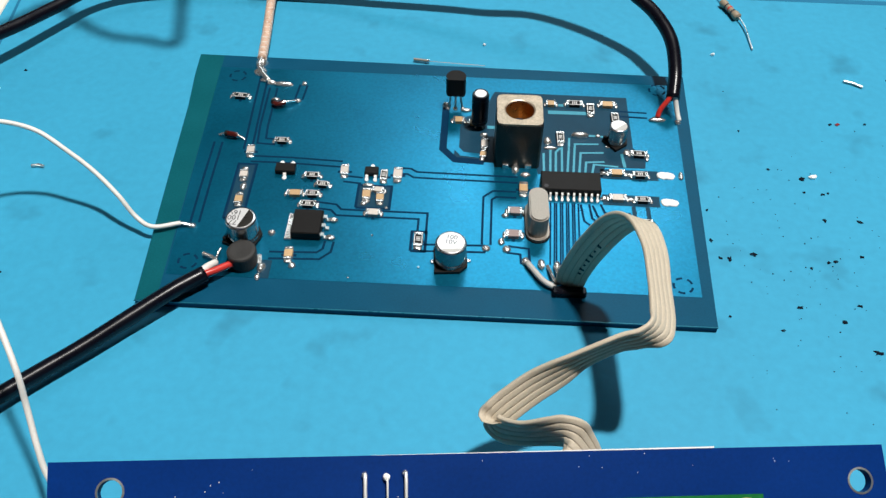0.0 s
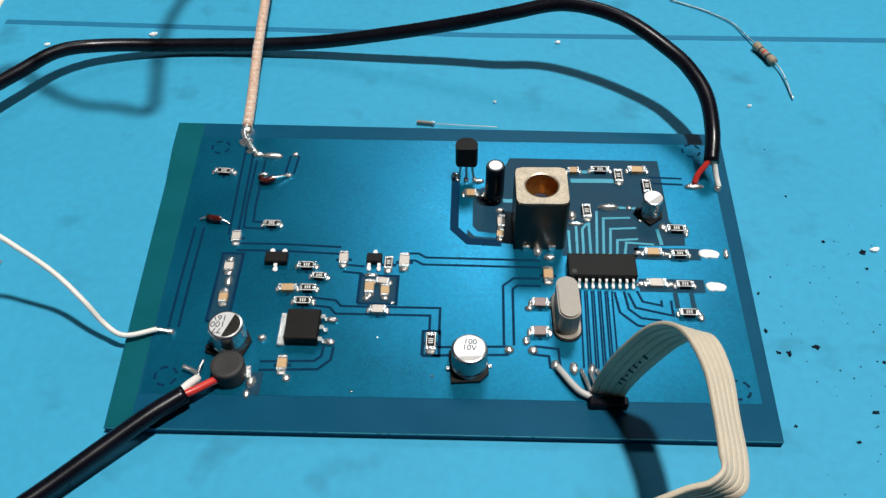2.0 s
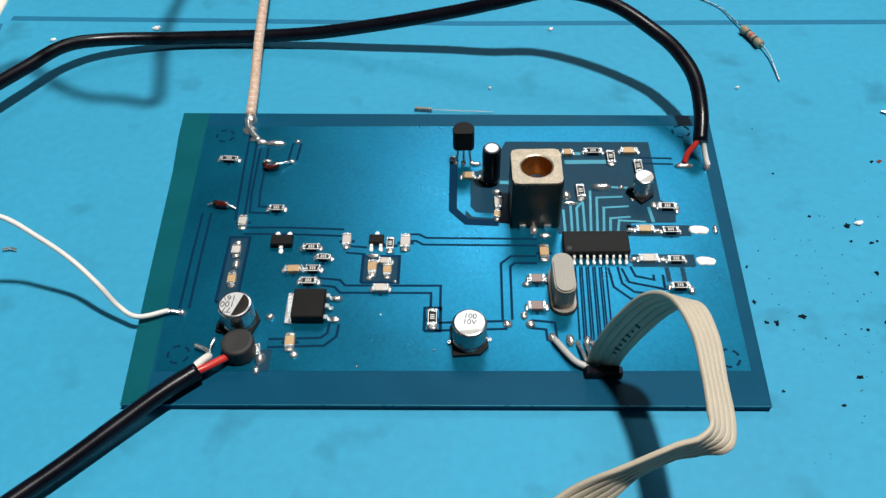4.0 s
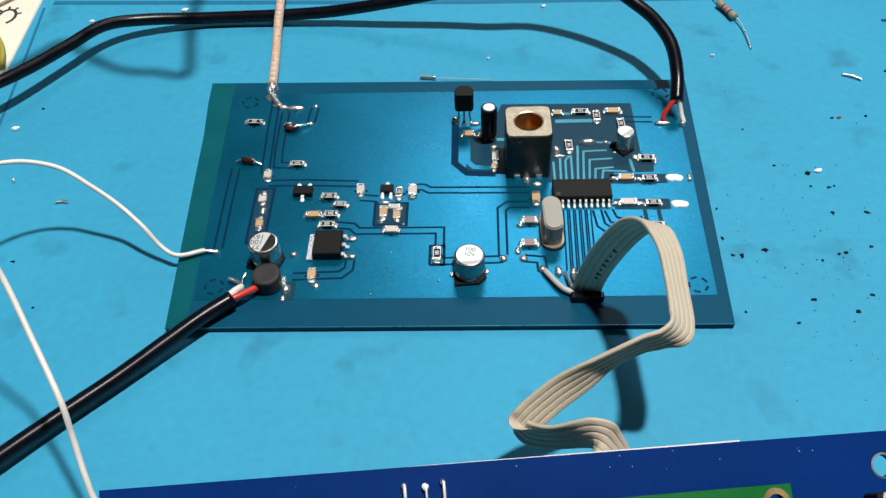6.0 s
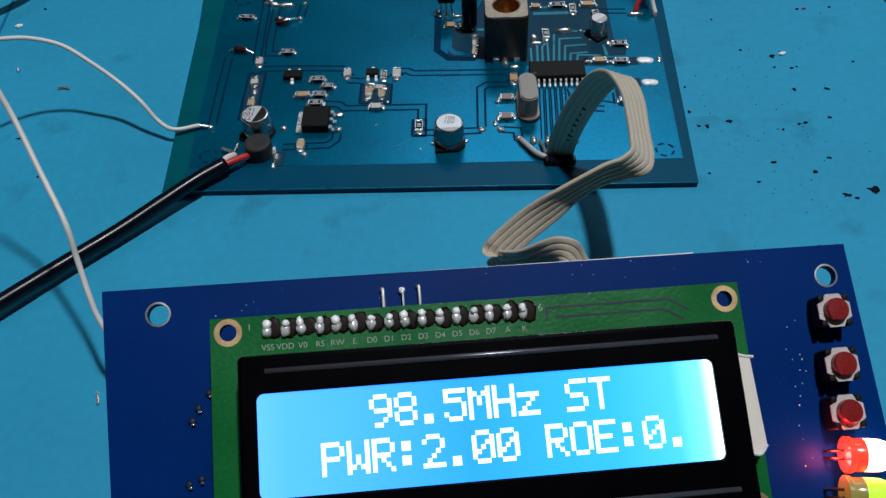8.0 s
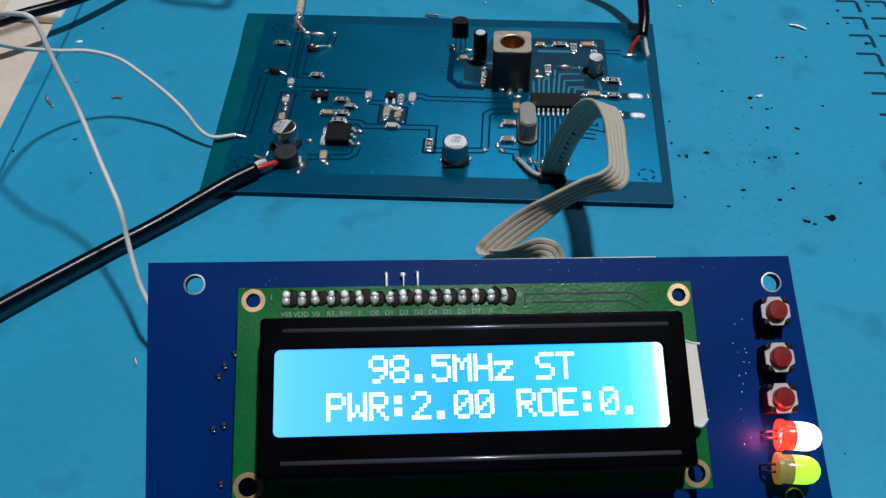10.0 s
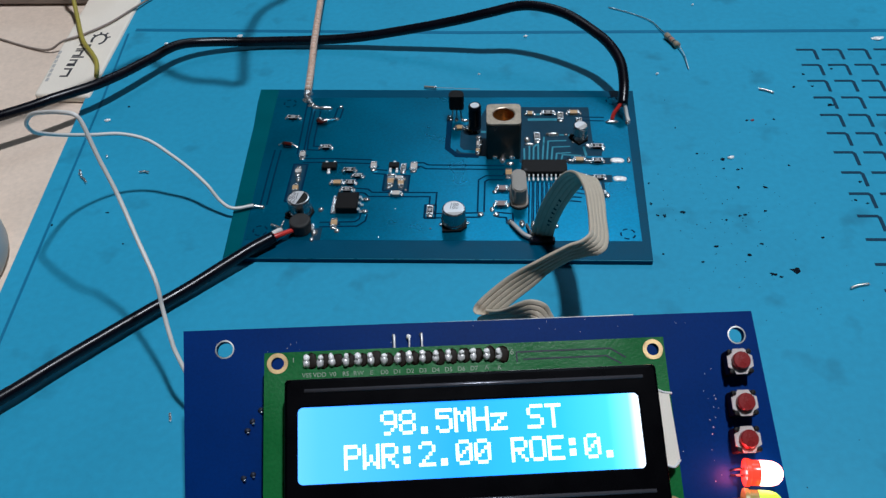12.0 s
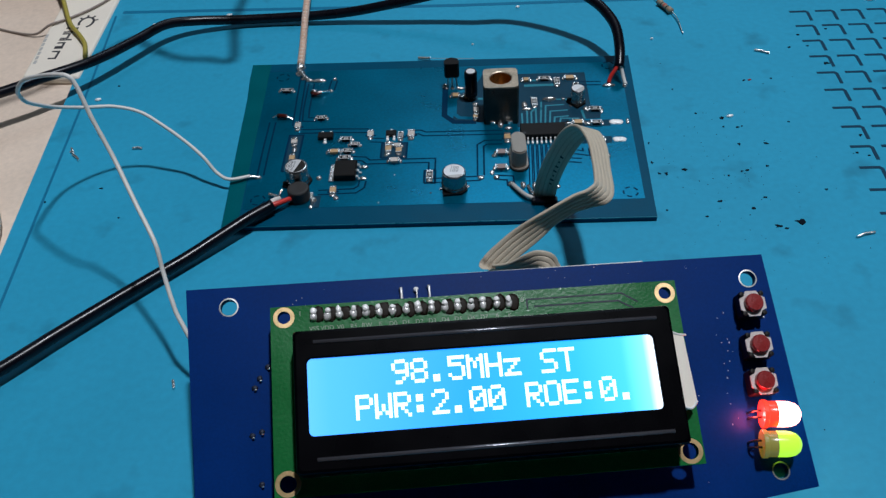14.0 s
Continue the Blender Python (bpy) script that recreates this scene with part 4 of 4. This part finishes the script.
HOLES = [(-11.5, 5.1, 1.65), (95.5, 3.7, 1.65), (94.4, -35.5, 1.5), (-10.5, -36.0, 1.8)]
part("board_plate", plate_with_holes([(-20, 9.3), (99.5, 8.8), (101.5, -44), (-17.5, -44)], HOLES, Z0 - 1.6, Z0), "blue_pcb", unit, "deep blue lacquered board")
for hx, hy, r in HOLES:
    part("hole_rim", lathe([(r, -0.02), (r + 0.25, 0.0), (r + 0.3, 0.05), (r + 0.02, 0.06), (r, -0.02)], 24, turn=mm(hx, hy, Z0)), "tin", unit)
part("bright_edge", box(24, 74, 8.93, 9.15, Z0 - 1.2, Z0 - 0.2), "white", unit, "pale strip along part of the board's top edge")
for x, r, top in ((23.2, 0.27, 6.2), (26.3, 0.17, 6.0), (28.9, 0.24, 6.3)):
    link = part("wire_link", tube(glide([(x, 2.9, Z0), (x, 3.0, Z0 + 0.7), (x, top, Z0 + 0.8), (x - 0.1, top + 0.3, Z0 - 0.1)], 5), r, 8), "bright_lead", unit, smooth=True)
    part("link_joint", blob(x - 0.1, top + 0.25, Z0 + 0.25, r + 0.2, 0.5, 0.5, seed=x), "solder", link, smooth=True)
part("solder_joint", blob(26.2, 6.1, Z0 + 0.5, 0.55, 0.55, 0.6, seed=4), "pin_solder", unit, smooth=True)
for i, (x, y) in enumerate(((-5.6, -9.8), (-6.6, -11.6), (-2.6, -13.6), (-5.4, -20.2), (-7.2, -20.8), (-3.0, -24.6), (-5.6, -30.0), (-4.0, -7.6))):
    part("solder_pin", blob(x, y, Z0 + 0.1, 0.6, 0.55, 0.4, seed=i), "holes", unit, smooth=True)
    part("pin_glint", blob(x + 0.2, y - 0.5, Z0 + 0.45, 0.32, 0.22, 0.25, seed=i + 20), "solder", unit, smooth=True)
for i in range(22):
    x, y = random.uniform(-18, 99), random.choice((random.uniform(3.5, 8.5), random.uniform(-40, 8)))
    if (-4 < x < 79 and y < 3.2) or (89 < x and y < 7):
        x, y = random.choice((random.uniform(-4, 80), random.uniform(80, 88))), random.uniform(4.4, 8.4)
    r = random.uniform(0.04, 0.08)
    part("solder_speck", blob(x, y, Z0 + 0.02, r, r, r * 0.6, seed=i), "white", unit)
# White specks paint the board's glints left of the buttons.
for i in range(16):
    r = random.uniform(0.05, 0.11)
    part("solder_speck", blob(random.gauss(88.0, 1.5), random.uniform(-26, 0), Z0 + 0.02, r, r * 1.4, r * 0.6, seed=i + 50), "white", unit)
part("rear_connector", box(66, 92, -6, 4, Z0 - 12.0, Z0 - 1.7, 0.5), "black", unit, "black socket behind the board")
part("rear_prop", box(-2, 12, -2, 5, Z0 - 14.5, Z0 - 1.7, 0.5), "black", unit, "black spacer behind the board")

lcd = thing("lcd_module", "two-line blue backlit character display on a green board", "display", at=UNIT)
GH = [(0.1, 0.3, 1.25), (75.2, 0, 1.25), (75.0, -31.0, 1.55), (0, -31.0, 1.55)]
green = part("green_board", plate_with_holes([(-2.5, 2.5), (77.6, 2.5), (77.6, -33.5), (-2.5, -33.5)], GH, -1.6, 0.0), "green_pcb", lcd, "green lacquered board")
for hx, hy, r in GH:
    part("annulus", lathe([(r, 0.0), (r, 0.06), (r + 0.8, 0.06), (r + 0.85, 0.0)], 28, turn=mm(hx, hy)), "gold", green, "gold-plated hole ring")
for pts in ([(47.5, -1.4), (47.5, 0.6), (66.5, 0.6), (69.5, -1.4)], [(48.8, -0.9), (65.6, -0.9), (68.5, -2.6)]):
    part("board_track", strip(pts, 0.32, 0.0, 0.04), "holes", green)
header = part("pin_header", box(4.4, 45.3, -1.2, 1.2, Z0, -1.62, 0.1), "black", lcd, "black header strip")
for k in range(16):
    x = 5.8 + 2.54 * k
    lean = random.uniform(-0.25, 0.25)
    part("flux_stain", blob(x + 0.9, random.uniform(0.2, 0.5), 0.02, random.uniform(1.15, 1.4), random.uniform(1.4, 1.8), 0.12, seed=k * 3.1), "flux", green, "brown flux between the soldered pins", smooth=True)
    pin = part("pin_solder", blob(x + lean * 0.4, 0.1, 0.25, 0.74, random.uniform(0.95, 1.2), random.uniform(0.7, 0.95), seed=k * 1.7), "bright_lead", header, smooth=True)
    part("pin_tip", blob(x + lean, random.uniform(0.7, 1.05), 0.75, random.uniform(0.5, 0.72), random.uniform(0.55, 0.85), random.uniform(0.5, 0.75), seed=k * 2.3 + 4), "pin_solder", pin, smooth=True)
# board legends under the pins
LEGEND = ["VSS", "VDD", "V0", "RS", "RW", "E", "D0", "D1", "D2", "D3", "D4", "D5", "D6", "D7", "A", "K"]


def writing(text, size, x, y, z, material, parent, name="legend"):
    cu = bpy.data.curves.new(name, "FONT")
    cu.body, cu.size, cu.align_x, cu.extrude = text, size / 1000, "CENTER", 0.00001
    src = bpy.data.objects.new("tmp", cu)
    scene.collection.objects.link(src)
    me = bpy.data.meshes.new_from_object(src.evaluated_get(bpy.context.evaluated_depsgraph_get()))
    bpy.data.objects.remove(src)
    me.materials.append(M[material])
    o = new(name, me)
    o.parent = parent
    o.location = (x / 1000, y / 1000, z / 1000)
    return o


for k, word in enumerate(LEGEND):
    writing(word, 1.25, 5.8 + 2.54 * k, -2.7, 0.03, "legend", green)
writing("16", 1.6, 46.2, 0.2, 0.03, "legend", green)
writing("1", 1.4, 3.2, 0.4, 0.03, "legend", green)

# bezel: a deep black steel frame round the lit panel
BX0, BX1, BY0, BY1, BH = 2.2, 73.4, -30.2, -4.2, 6.9
WX0, WX1, WY0, WY1 = 4.7, 69.3, -23.7, -9.6


def round_rect(x0, x1, y0, y1, r, z, n=6):
    pts = []
    for cx, cy, a0 in ((x1 - r, y1 - r, 0), (x0 + r, y1 - r, 90), (x0 + r, y0 + r, 180), (x1 - r, y0 + r, 270)):
        pts += [(cx + r * math.cos(radians(a0 + 90 * k / n)), cy + r * math.sin(radians(a0 + 90 * k / n)), z) for k in range(n + 1)]
    return pts


b = bmesh.new()
loops = [[b.verts.new(q) for q in row] for row in (
    round_rect(BX0, BX1, BY0, BY1, 0.8, 0.05), round_rect(BX0, BX1, BY0, BY1, 0.8, BH - 0.7), round_rect(BX0 + 0.15, BX1 - 0.15, BY0 + 0.15, BY1 - 0.15, 0.8, BH - 0.25),
    round_rect(BX0 + 0.6, BX1 - 0.6, BY0 + 0.6, BY1 - 0.6, 0.8, BH), round_rect(WX0 - 0.25, WX1 + 0.25, WY0 - 0.25, WY1 + 0.25, 1.2, BH),
    round_rect(WX0, WX1, WY0, WY1, 1.0, BH - 0.2), round_rect(WX0, WX1, WY0, WY1, 1.0, BH - 1.0))]
for lo, hi in zip(loops, loops[1:]):
    for i in range(len(lo)):
        b.faces.new((lo[i], lo[(i + 1) % len(lo)], hi[(i + 1) % len(lo)], hi[i]))
part("bezel", b, "bezel", lcd, "glossy black bezel")
# Creases in the lighter grey that paints their sheen.
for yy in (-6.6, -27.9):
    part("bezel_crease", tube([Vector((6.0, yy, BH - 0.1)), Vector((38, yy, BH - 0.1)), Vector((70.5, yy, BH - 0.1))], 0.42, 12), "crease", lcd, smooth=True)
glass = part("panel", box(WX0 - 0.2, WX1 + 0.2, WY0 - 0.2, WY1 + 0.2, BH - 1.4, BH - 0.6), "lcd_back", lcd, "lit blue display panel")
part("backlight_tab", prism([(73.6, -8.8), (76.4, -9.6), (76.9, -22.0), (75.6, -23.4), (73.6, -22.6)], 0.05, 3.0), "board_white", lcd, "pale grey backlight block")
part("tab_rim", tube(glide([(73.8, -22.9, 3.05), (75.6, -23.5, 3.05), (76.9, -22.2, 3.0)], 5), 0.25, 8), "white", lcd)
part("tab_rim", tube(glide([(73.6, -8.4, 3.1), (75.4, -9.2, 3.0), (77.0, -9.4, 2.8)], 5), 0.22, 8), "white", lcd)

DOTS = {"9": "0E11110F01020C", "8": "0E11110E11110E", ".": "00000000000C0C", "5": "1F101E0101110E", "M": "111B1515111111", "H": "1111111F111111", "z": "00001F0204081F",
        "S": "0F10100E01011E", "T": "1F040404040404", "P": "1E11111E101010", "W": "11111115151B11", "R": "1E11111E141211", ":": "000C0C000C0C00", "2": "0E11010204081F",
        "0": "0E11131519110E", "O": "0E11111111110E", "E": "1F10101E10101F"}
CELL, DX, DY = 3.45, 0.62, 0.645
dot_me = None
for row, text in ((0, "   98.5MHz ST   "), (1, " PWR:2.00 ROE:0.")):
    for c, ch in enumerate(text):
        if ch == " ":
            continue
        b = bmesh.new()
        for line in range(7):
            bits = int(DOTS[ch][2 * line:2 * line + 2], 16)
            for k in range(5):
                if bits >> (4 - k) & 1:
                    x, y = 9.7 + CELL * c + DX * k, -10.9 - 6.0 * row - DY * line
                    box(x, x + DX, y - DY, y, BH - 0.6, BH - 0.57, bm=b)
        bmesh.ops.remove_doubles(b, verts=b.verts, dist=0.02)
        part("character", b, "lcd_text", glass, "white lit dot-matrix character")

dark_can = [o for o in bpy.data.objects if o.name.startswith("electrolytic_capacitor")][0]
for word, dy in (("16V", -1.5), ("100", -0.1), ("77", 1.25)):
    o = writing(word, 1.75, 0, 0, 0, "ink", dark_can, "print")
    o.matrix_local = pose(0, 0, 0, 0, 0, 198) @ pose(0.0013, (dy - 0.45) / 1000, 0.00594, 0, 0, 0)
big_can = [o for o in bpy.data.objects if o.name.startswith("electrolytic_capacitor")][1]
for word, dx, dy in (("100", 0.95, 0.0), ("10V", -0.35, 0.0)):
    o = writing(word, 1.55, 0, 0, 0, "ink", big_can, "print")
    o.matrix_local = pose(0, 0, 0, 0, 0, 79) @ pose(0, (dx - 0.1) / 1000, 0.00594, 0, 0, 0)

# push buttons down the side
def push_button(x, y):
    t = thing("push_button", "round red push button in a grey square switch body", "button", "push buttons", at=UNIT @ Matrix.Translation((x / 1000, y / 1000, Z0 / 1000)) @ Matrix.Diagonal((0.88, 0.88, 1, 1)))
    part("body", box(-2.85, 2.85, -2.85, 2.85, 0.0, 3.3, 0.3), "black", t, "black switch base")
    part("plate", prism([(-3.0, -1.3), (-2.2, -1.7), (-1.7, -2.2), (-1.3, -3.0), (1.3, -3.0), (1.7, -2.2), (2.2, -1.7), (3.0, -1.3), (3.0, 1.3), (2.2, 1.7), (1.7, 2.2), (1.3, 3.0), (-1.3, 3.0), (-1.7, 2.2), (-2.2, 1.7), (-3.0, 1.3)], 3.3, 3.6), "button_grey", t, "grey metal cover plate")
    part("cap", lathe([(2.15, 3.5), (2.1, 4.6), (1.9, 4.9), (0, 4.95)], 28), "button_red", t, "dull red plunger")
    for sx in (-1, 1):
        for sy in (-1, 1):
            part("rivet", lathe([(0.62, 3.3), (0.62, 3.7), (0.5, 3.85), (0, 3.9)], 12, turn=mm(2.3 * sx, 2.3 * sy)), "black", t)
    for sy in (-1, 1):
        part("leg", box(3.0, 3.5, sy * 2.25 - 0.3, sy * 2.25 + 0.3, 0.0, 0.4), "solder", t)


for x, y in ((94.0, -2.6), (93.6, -11.1), (93.1, -18.4)):
    push_button(x, y)


def led(x, y, turn, tilt, body, base, name, label):
    """A five-millimetre lamp lying on the board, its axis along it."""
    t = thing(name, label, "led", "indicator leds", at=UNIT @ Matrix.Translation((x / 1000, y / 1000, (Z0 + 3.0) / 1000)) @ Matrix.Rotation(radians(turn), 4, "Z") @ Matrix.Rotation(radians(tilt), 4, "Y"))
    part("dome", lathe([(2.5, 2.7), (2.5, 4.4), (2.42, 5.3), (2.1, 6.3), (1.5, 7.0), (0.8, 7.35), (0, 7.45)], 32), body, t, "glowing dome", smooth=True)
    part("flange", lathe([(0, 0), (2.7, 0), (2.76, 0.1), (2.76, 0.8), (2.68, 0.92), (2.44, 0.95)], 32), base, t)
    part("lens_foot", lathe([(2.44, 0.95), (2.5, 1.1), (2.5, 2.7)], 32), base, t, smooth=True)
    # Darkened metal keeps the leads from showing the red glow.
    for s in (-1.27, 1.27):
        part("lead", tube(glide([(0.0, s * 0.5, 0.1), (0.2, s * 0.5, -0.8), (1.2, s * 0.45, -1.6), (2.9, s * 0.4, -2.0)], 5), 0.24, 8), "can_side", t)
    return t


led(91.5, -24.7, -6, 84, "led_red", "led_red_base", "red_led", "lit red indicator lamp bent outward on its leads")
led(90.4, -30.4, -6, 82, "led_green", "led_green_base", "green_led", "lit yellow-green indicator lamp bent outward on its leads")

glow_data = bpy.data.lights.new("red_led_light", "POINT")
glow_data.energy, glow_data.color, glow_data.shadow_soft_size = 0.015, (1.0, 0.06, 0.05), 0.002
glow_ob = new("red_led_light", glow_data)
glow_ob.matrix_world = UNIT @ Matrix.Translation((0.0897, -0.0248, -0.0040))

def flake(x, y, rx, ry, seed):
    """A flat charred crumb with a ragged outline."""
    n = 11
    rim = []
    for k in range(n):
        a = 2 * math.pi * k / n
        r = 0.75 + 0.75 * noise.noise((math.cos(a) * 1.8 + seed * 2.3, math.sin(a) * 1.8, seed * 0.7)) + 0.25 * ((k * 7 + seed) % 3 - 1) * 0.6
        r = max(r, 0.3)
        rim.append((x + rx * r * math.cos(a), y + ry * r * math.sin(a)))
    return prism(rim, 0.0, 0.22)


# ---- small things on the mat ----
lr = thing("loose_resistor", "small tan leaded resistor lying loose on the mat", "resistor")
part("lead_wire", tube(glide([(112.0, 131.5, 0.4), (120, 126.8, 0.4), (126.0, 121.5, 0.5), (128.4, 116, 0.7), (131.4, 108.4, 1.2), (134.2, 101, 1.0), (134.9, 91, 0.4)], 8), 0.2, 8), "tin", lr, smooth=True)
body_line = glide([(130.0, 110.8, 1.2), (131.4, 107.6, 1.3), (133.0, 104.0, 1.2)], 8)
part("body", tube(body_line, lambda u: 1.1 if u < 0.22 or u > 0.78 else 0.88, 14), "resistor", lr, smooth=True)
for k, m_ in ((5, "ink"), (8, "red_wire"), (11, "ink")):
    part("band", tube(body_line[k:k + 2], 0.92, 14), m_, lr)
ld = thing("loose_diode", "small leaded part lying by the board edge", "diode")
part("lead_wire", tube(glide([(49.0, 80.6, 0.6), (53, 80.0, 0.8), (66.5, 79.4, 0.6)], 6), 0.07, 8), "grey_tin", ld)
part("body", tube(glide([(48.4, 80.6, 0.8), (51.8, 80.2, 0.8)], 5), 0.36, 10), "grey_tin", ld)
part("end_cap", tube(glide([(51.8, 80.2, 0.8), (52.4, 80.15, 0.8)], 5), 0.4, 10), "solder", ld)

SOLDER_BITS = [(-19.9, 113.3, 1.3, 1.1), (-45.4, 108.4, 0.9, 0.8), (81.7, 112.1, 0.9, 0.7), (-52.1, 62.8, 1.2, 1.0), (140.6, 44.6, 1.2, 0.9), (124.4, 88.4, 0.7, 0.5), (142.2, 133, 0.6, 0.5), (66, 88.5, 0.5, 0.4), (200.6, 109.4, 2.6, 1.6)]
for i, (x, y, rx, ry) in enumerate(SOLDER_BITS):
    lump = blob(x, y, 0.3, rx * 0.62, ry * 0.6, 0.5, seed=i)
    blob(x + rx * 0.5, y + ry * 0.35, 0.25, rx * 0.34, ry * 0.4, 0.4, seed=i + 31, bm=lump)
    blob(x - rx * 0.55, y + ry * 0.1, 0.2, rx * 0.3, ry * 0.3, 0.3, seed=i + 57, bm=lump)
    tagged(part("solder_bit", lump, "pin_solder"), "small bright bit of solder on the mat", "solder bit", "solder bits")
for i, (x0, y0, x1, y1) in enumerate(((155.4, 79.6, 159.6, 77.4), (160.9, -7.6, 165.8, -6.0), (-52.4, 37.6, -51.0, 34.6), (-51.0, 34.6, -48.4, 31.8), (-52.2, 35.9, -50.8, 35.2), (-1.3, -49.4, -0.6, -51.6), (-33.9, 36.8, -31.0, 36.8), (-46.4, 44.6, -46.0, 43.6))):
    tagged(part("wire_clipping", tube([Vector((x0, y0, 0.4)), Vector(((x0 + x1) / 2, (y0 + y1) / 2 + 0.3, 0.5)), Vector((x1, y1, 0.35))], 0.35, 8), "solder"), "short clipped tinned wire end on the mat", "wire clipping", "wire clippings")
CRUMBS = [(149.4, -1.2, 2.4, 1.5), (143.2, -2.8, 1.7, 0.8), (145.0, -3.6, 0.9, 0.5), (148.6, 63.1, 0.6, 0.5), (156.8, 63.7, 0.6, 0.5), (138.2, 44.1, 1.1, 0.8), (137.8, 39.8, 0.5, 0.4), (141.8, 39.4, 0.8, 0.5), (142.9, 39.9, 0.5, 0.4),
          (140.5, 31.5, 0.6, 0.8), (147.9, 31.5, 0.9, 0.5), (138.7, 19.5, 0.7, 0.5), (140.2, 19.9, 0.8, 0.5), (145.9, 21.5, 0.6, 0.5), (123.6, 20.8, 1.0, 0.8), (118.4, 19.3, 0.7, 0.9), (116.5, 19.4, 0.6, 0.4), (115.2, 24.2, 0.6, 0.7),
          (115.6, 33.0, 0.4, 0.5), (130.5, 7.3, 0.9, 0.7), (138.4, 4.3, 0.9, 0.7), (142.5, 8.5, 0.8, 0.5), (116.2, 4.3, 0.5, 0.4), (126.1, 1.5, 0.8, 0.4), (158.8, 11.1, 0.6, 0.5), (171.2, 88.2, 0.8, 0.6), (166.7, 81.0, 0.8, 0.7),
          (172.6, 81.4, 0.7, 0.5), (175.6, 71.1, 1.6, 1.3), (131.1, 46.7, 0.5, 0.4), (126.5, 59.4, 0.4, 0.4), (156.5, 41.4, 0.5, 0.4), (134.8, 17.8, 0.5, 0.4), (174.6, 34.1, 0.8, 0.6), (171.2, 26.3, 0.7, 0.5), (174.0, 24.9, 0.6, 0.4),
          (180.9, 91.4, 0.9, 0.4), (-47.5, 70.6, 0.6, 0.5), (-38.0, 19.1, 0.6, 0.5), (-52.4, 13.8, 0.5, 0.5), (-29.6, 6.4, 0.5, 0.4)]
for i, (x, y, rx, ry) in enumerate(CRUMBS):
    tagged(part("crumb", flake(x, y, rx * 0.75, ry * 0.75, i), "debris"), "dark charred crumb lying on the mat", "crumb", "crumbs")
dust = bmesh.new()
for i in range(150):
    x, y = random.gauss(135, 16), random.gauss(15, 26)
    if x < 117 or (y < -20 and x < 125):
        continue
    r = random.uniform(0.07, 0.2)
    bmesh.ops.create_icosphere(dust, subdivisions=1, radius=r, matrix=Matrix.Translation((x, y, 0.02)) @ Matrix.Diagonal((1, random.uniform(0.5, 1.2), 0.5, 1)))
tagged(part("crumb_dust", dust, "debris"), "fine dark dust scattered over the mat", "dust", kind="stuff")

tagged(part("red_crumb", flake(150.3, 63.2, 0.6, 0.5, 3), "button_red"), "tiny dark red crumb of insulation on the mat", "crumb")
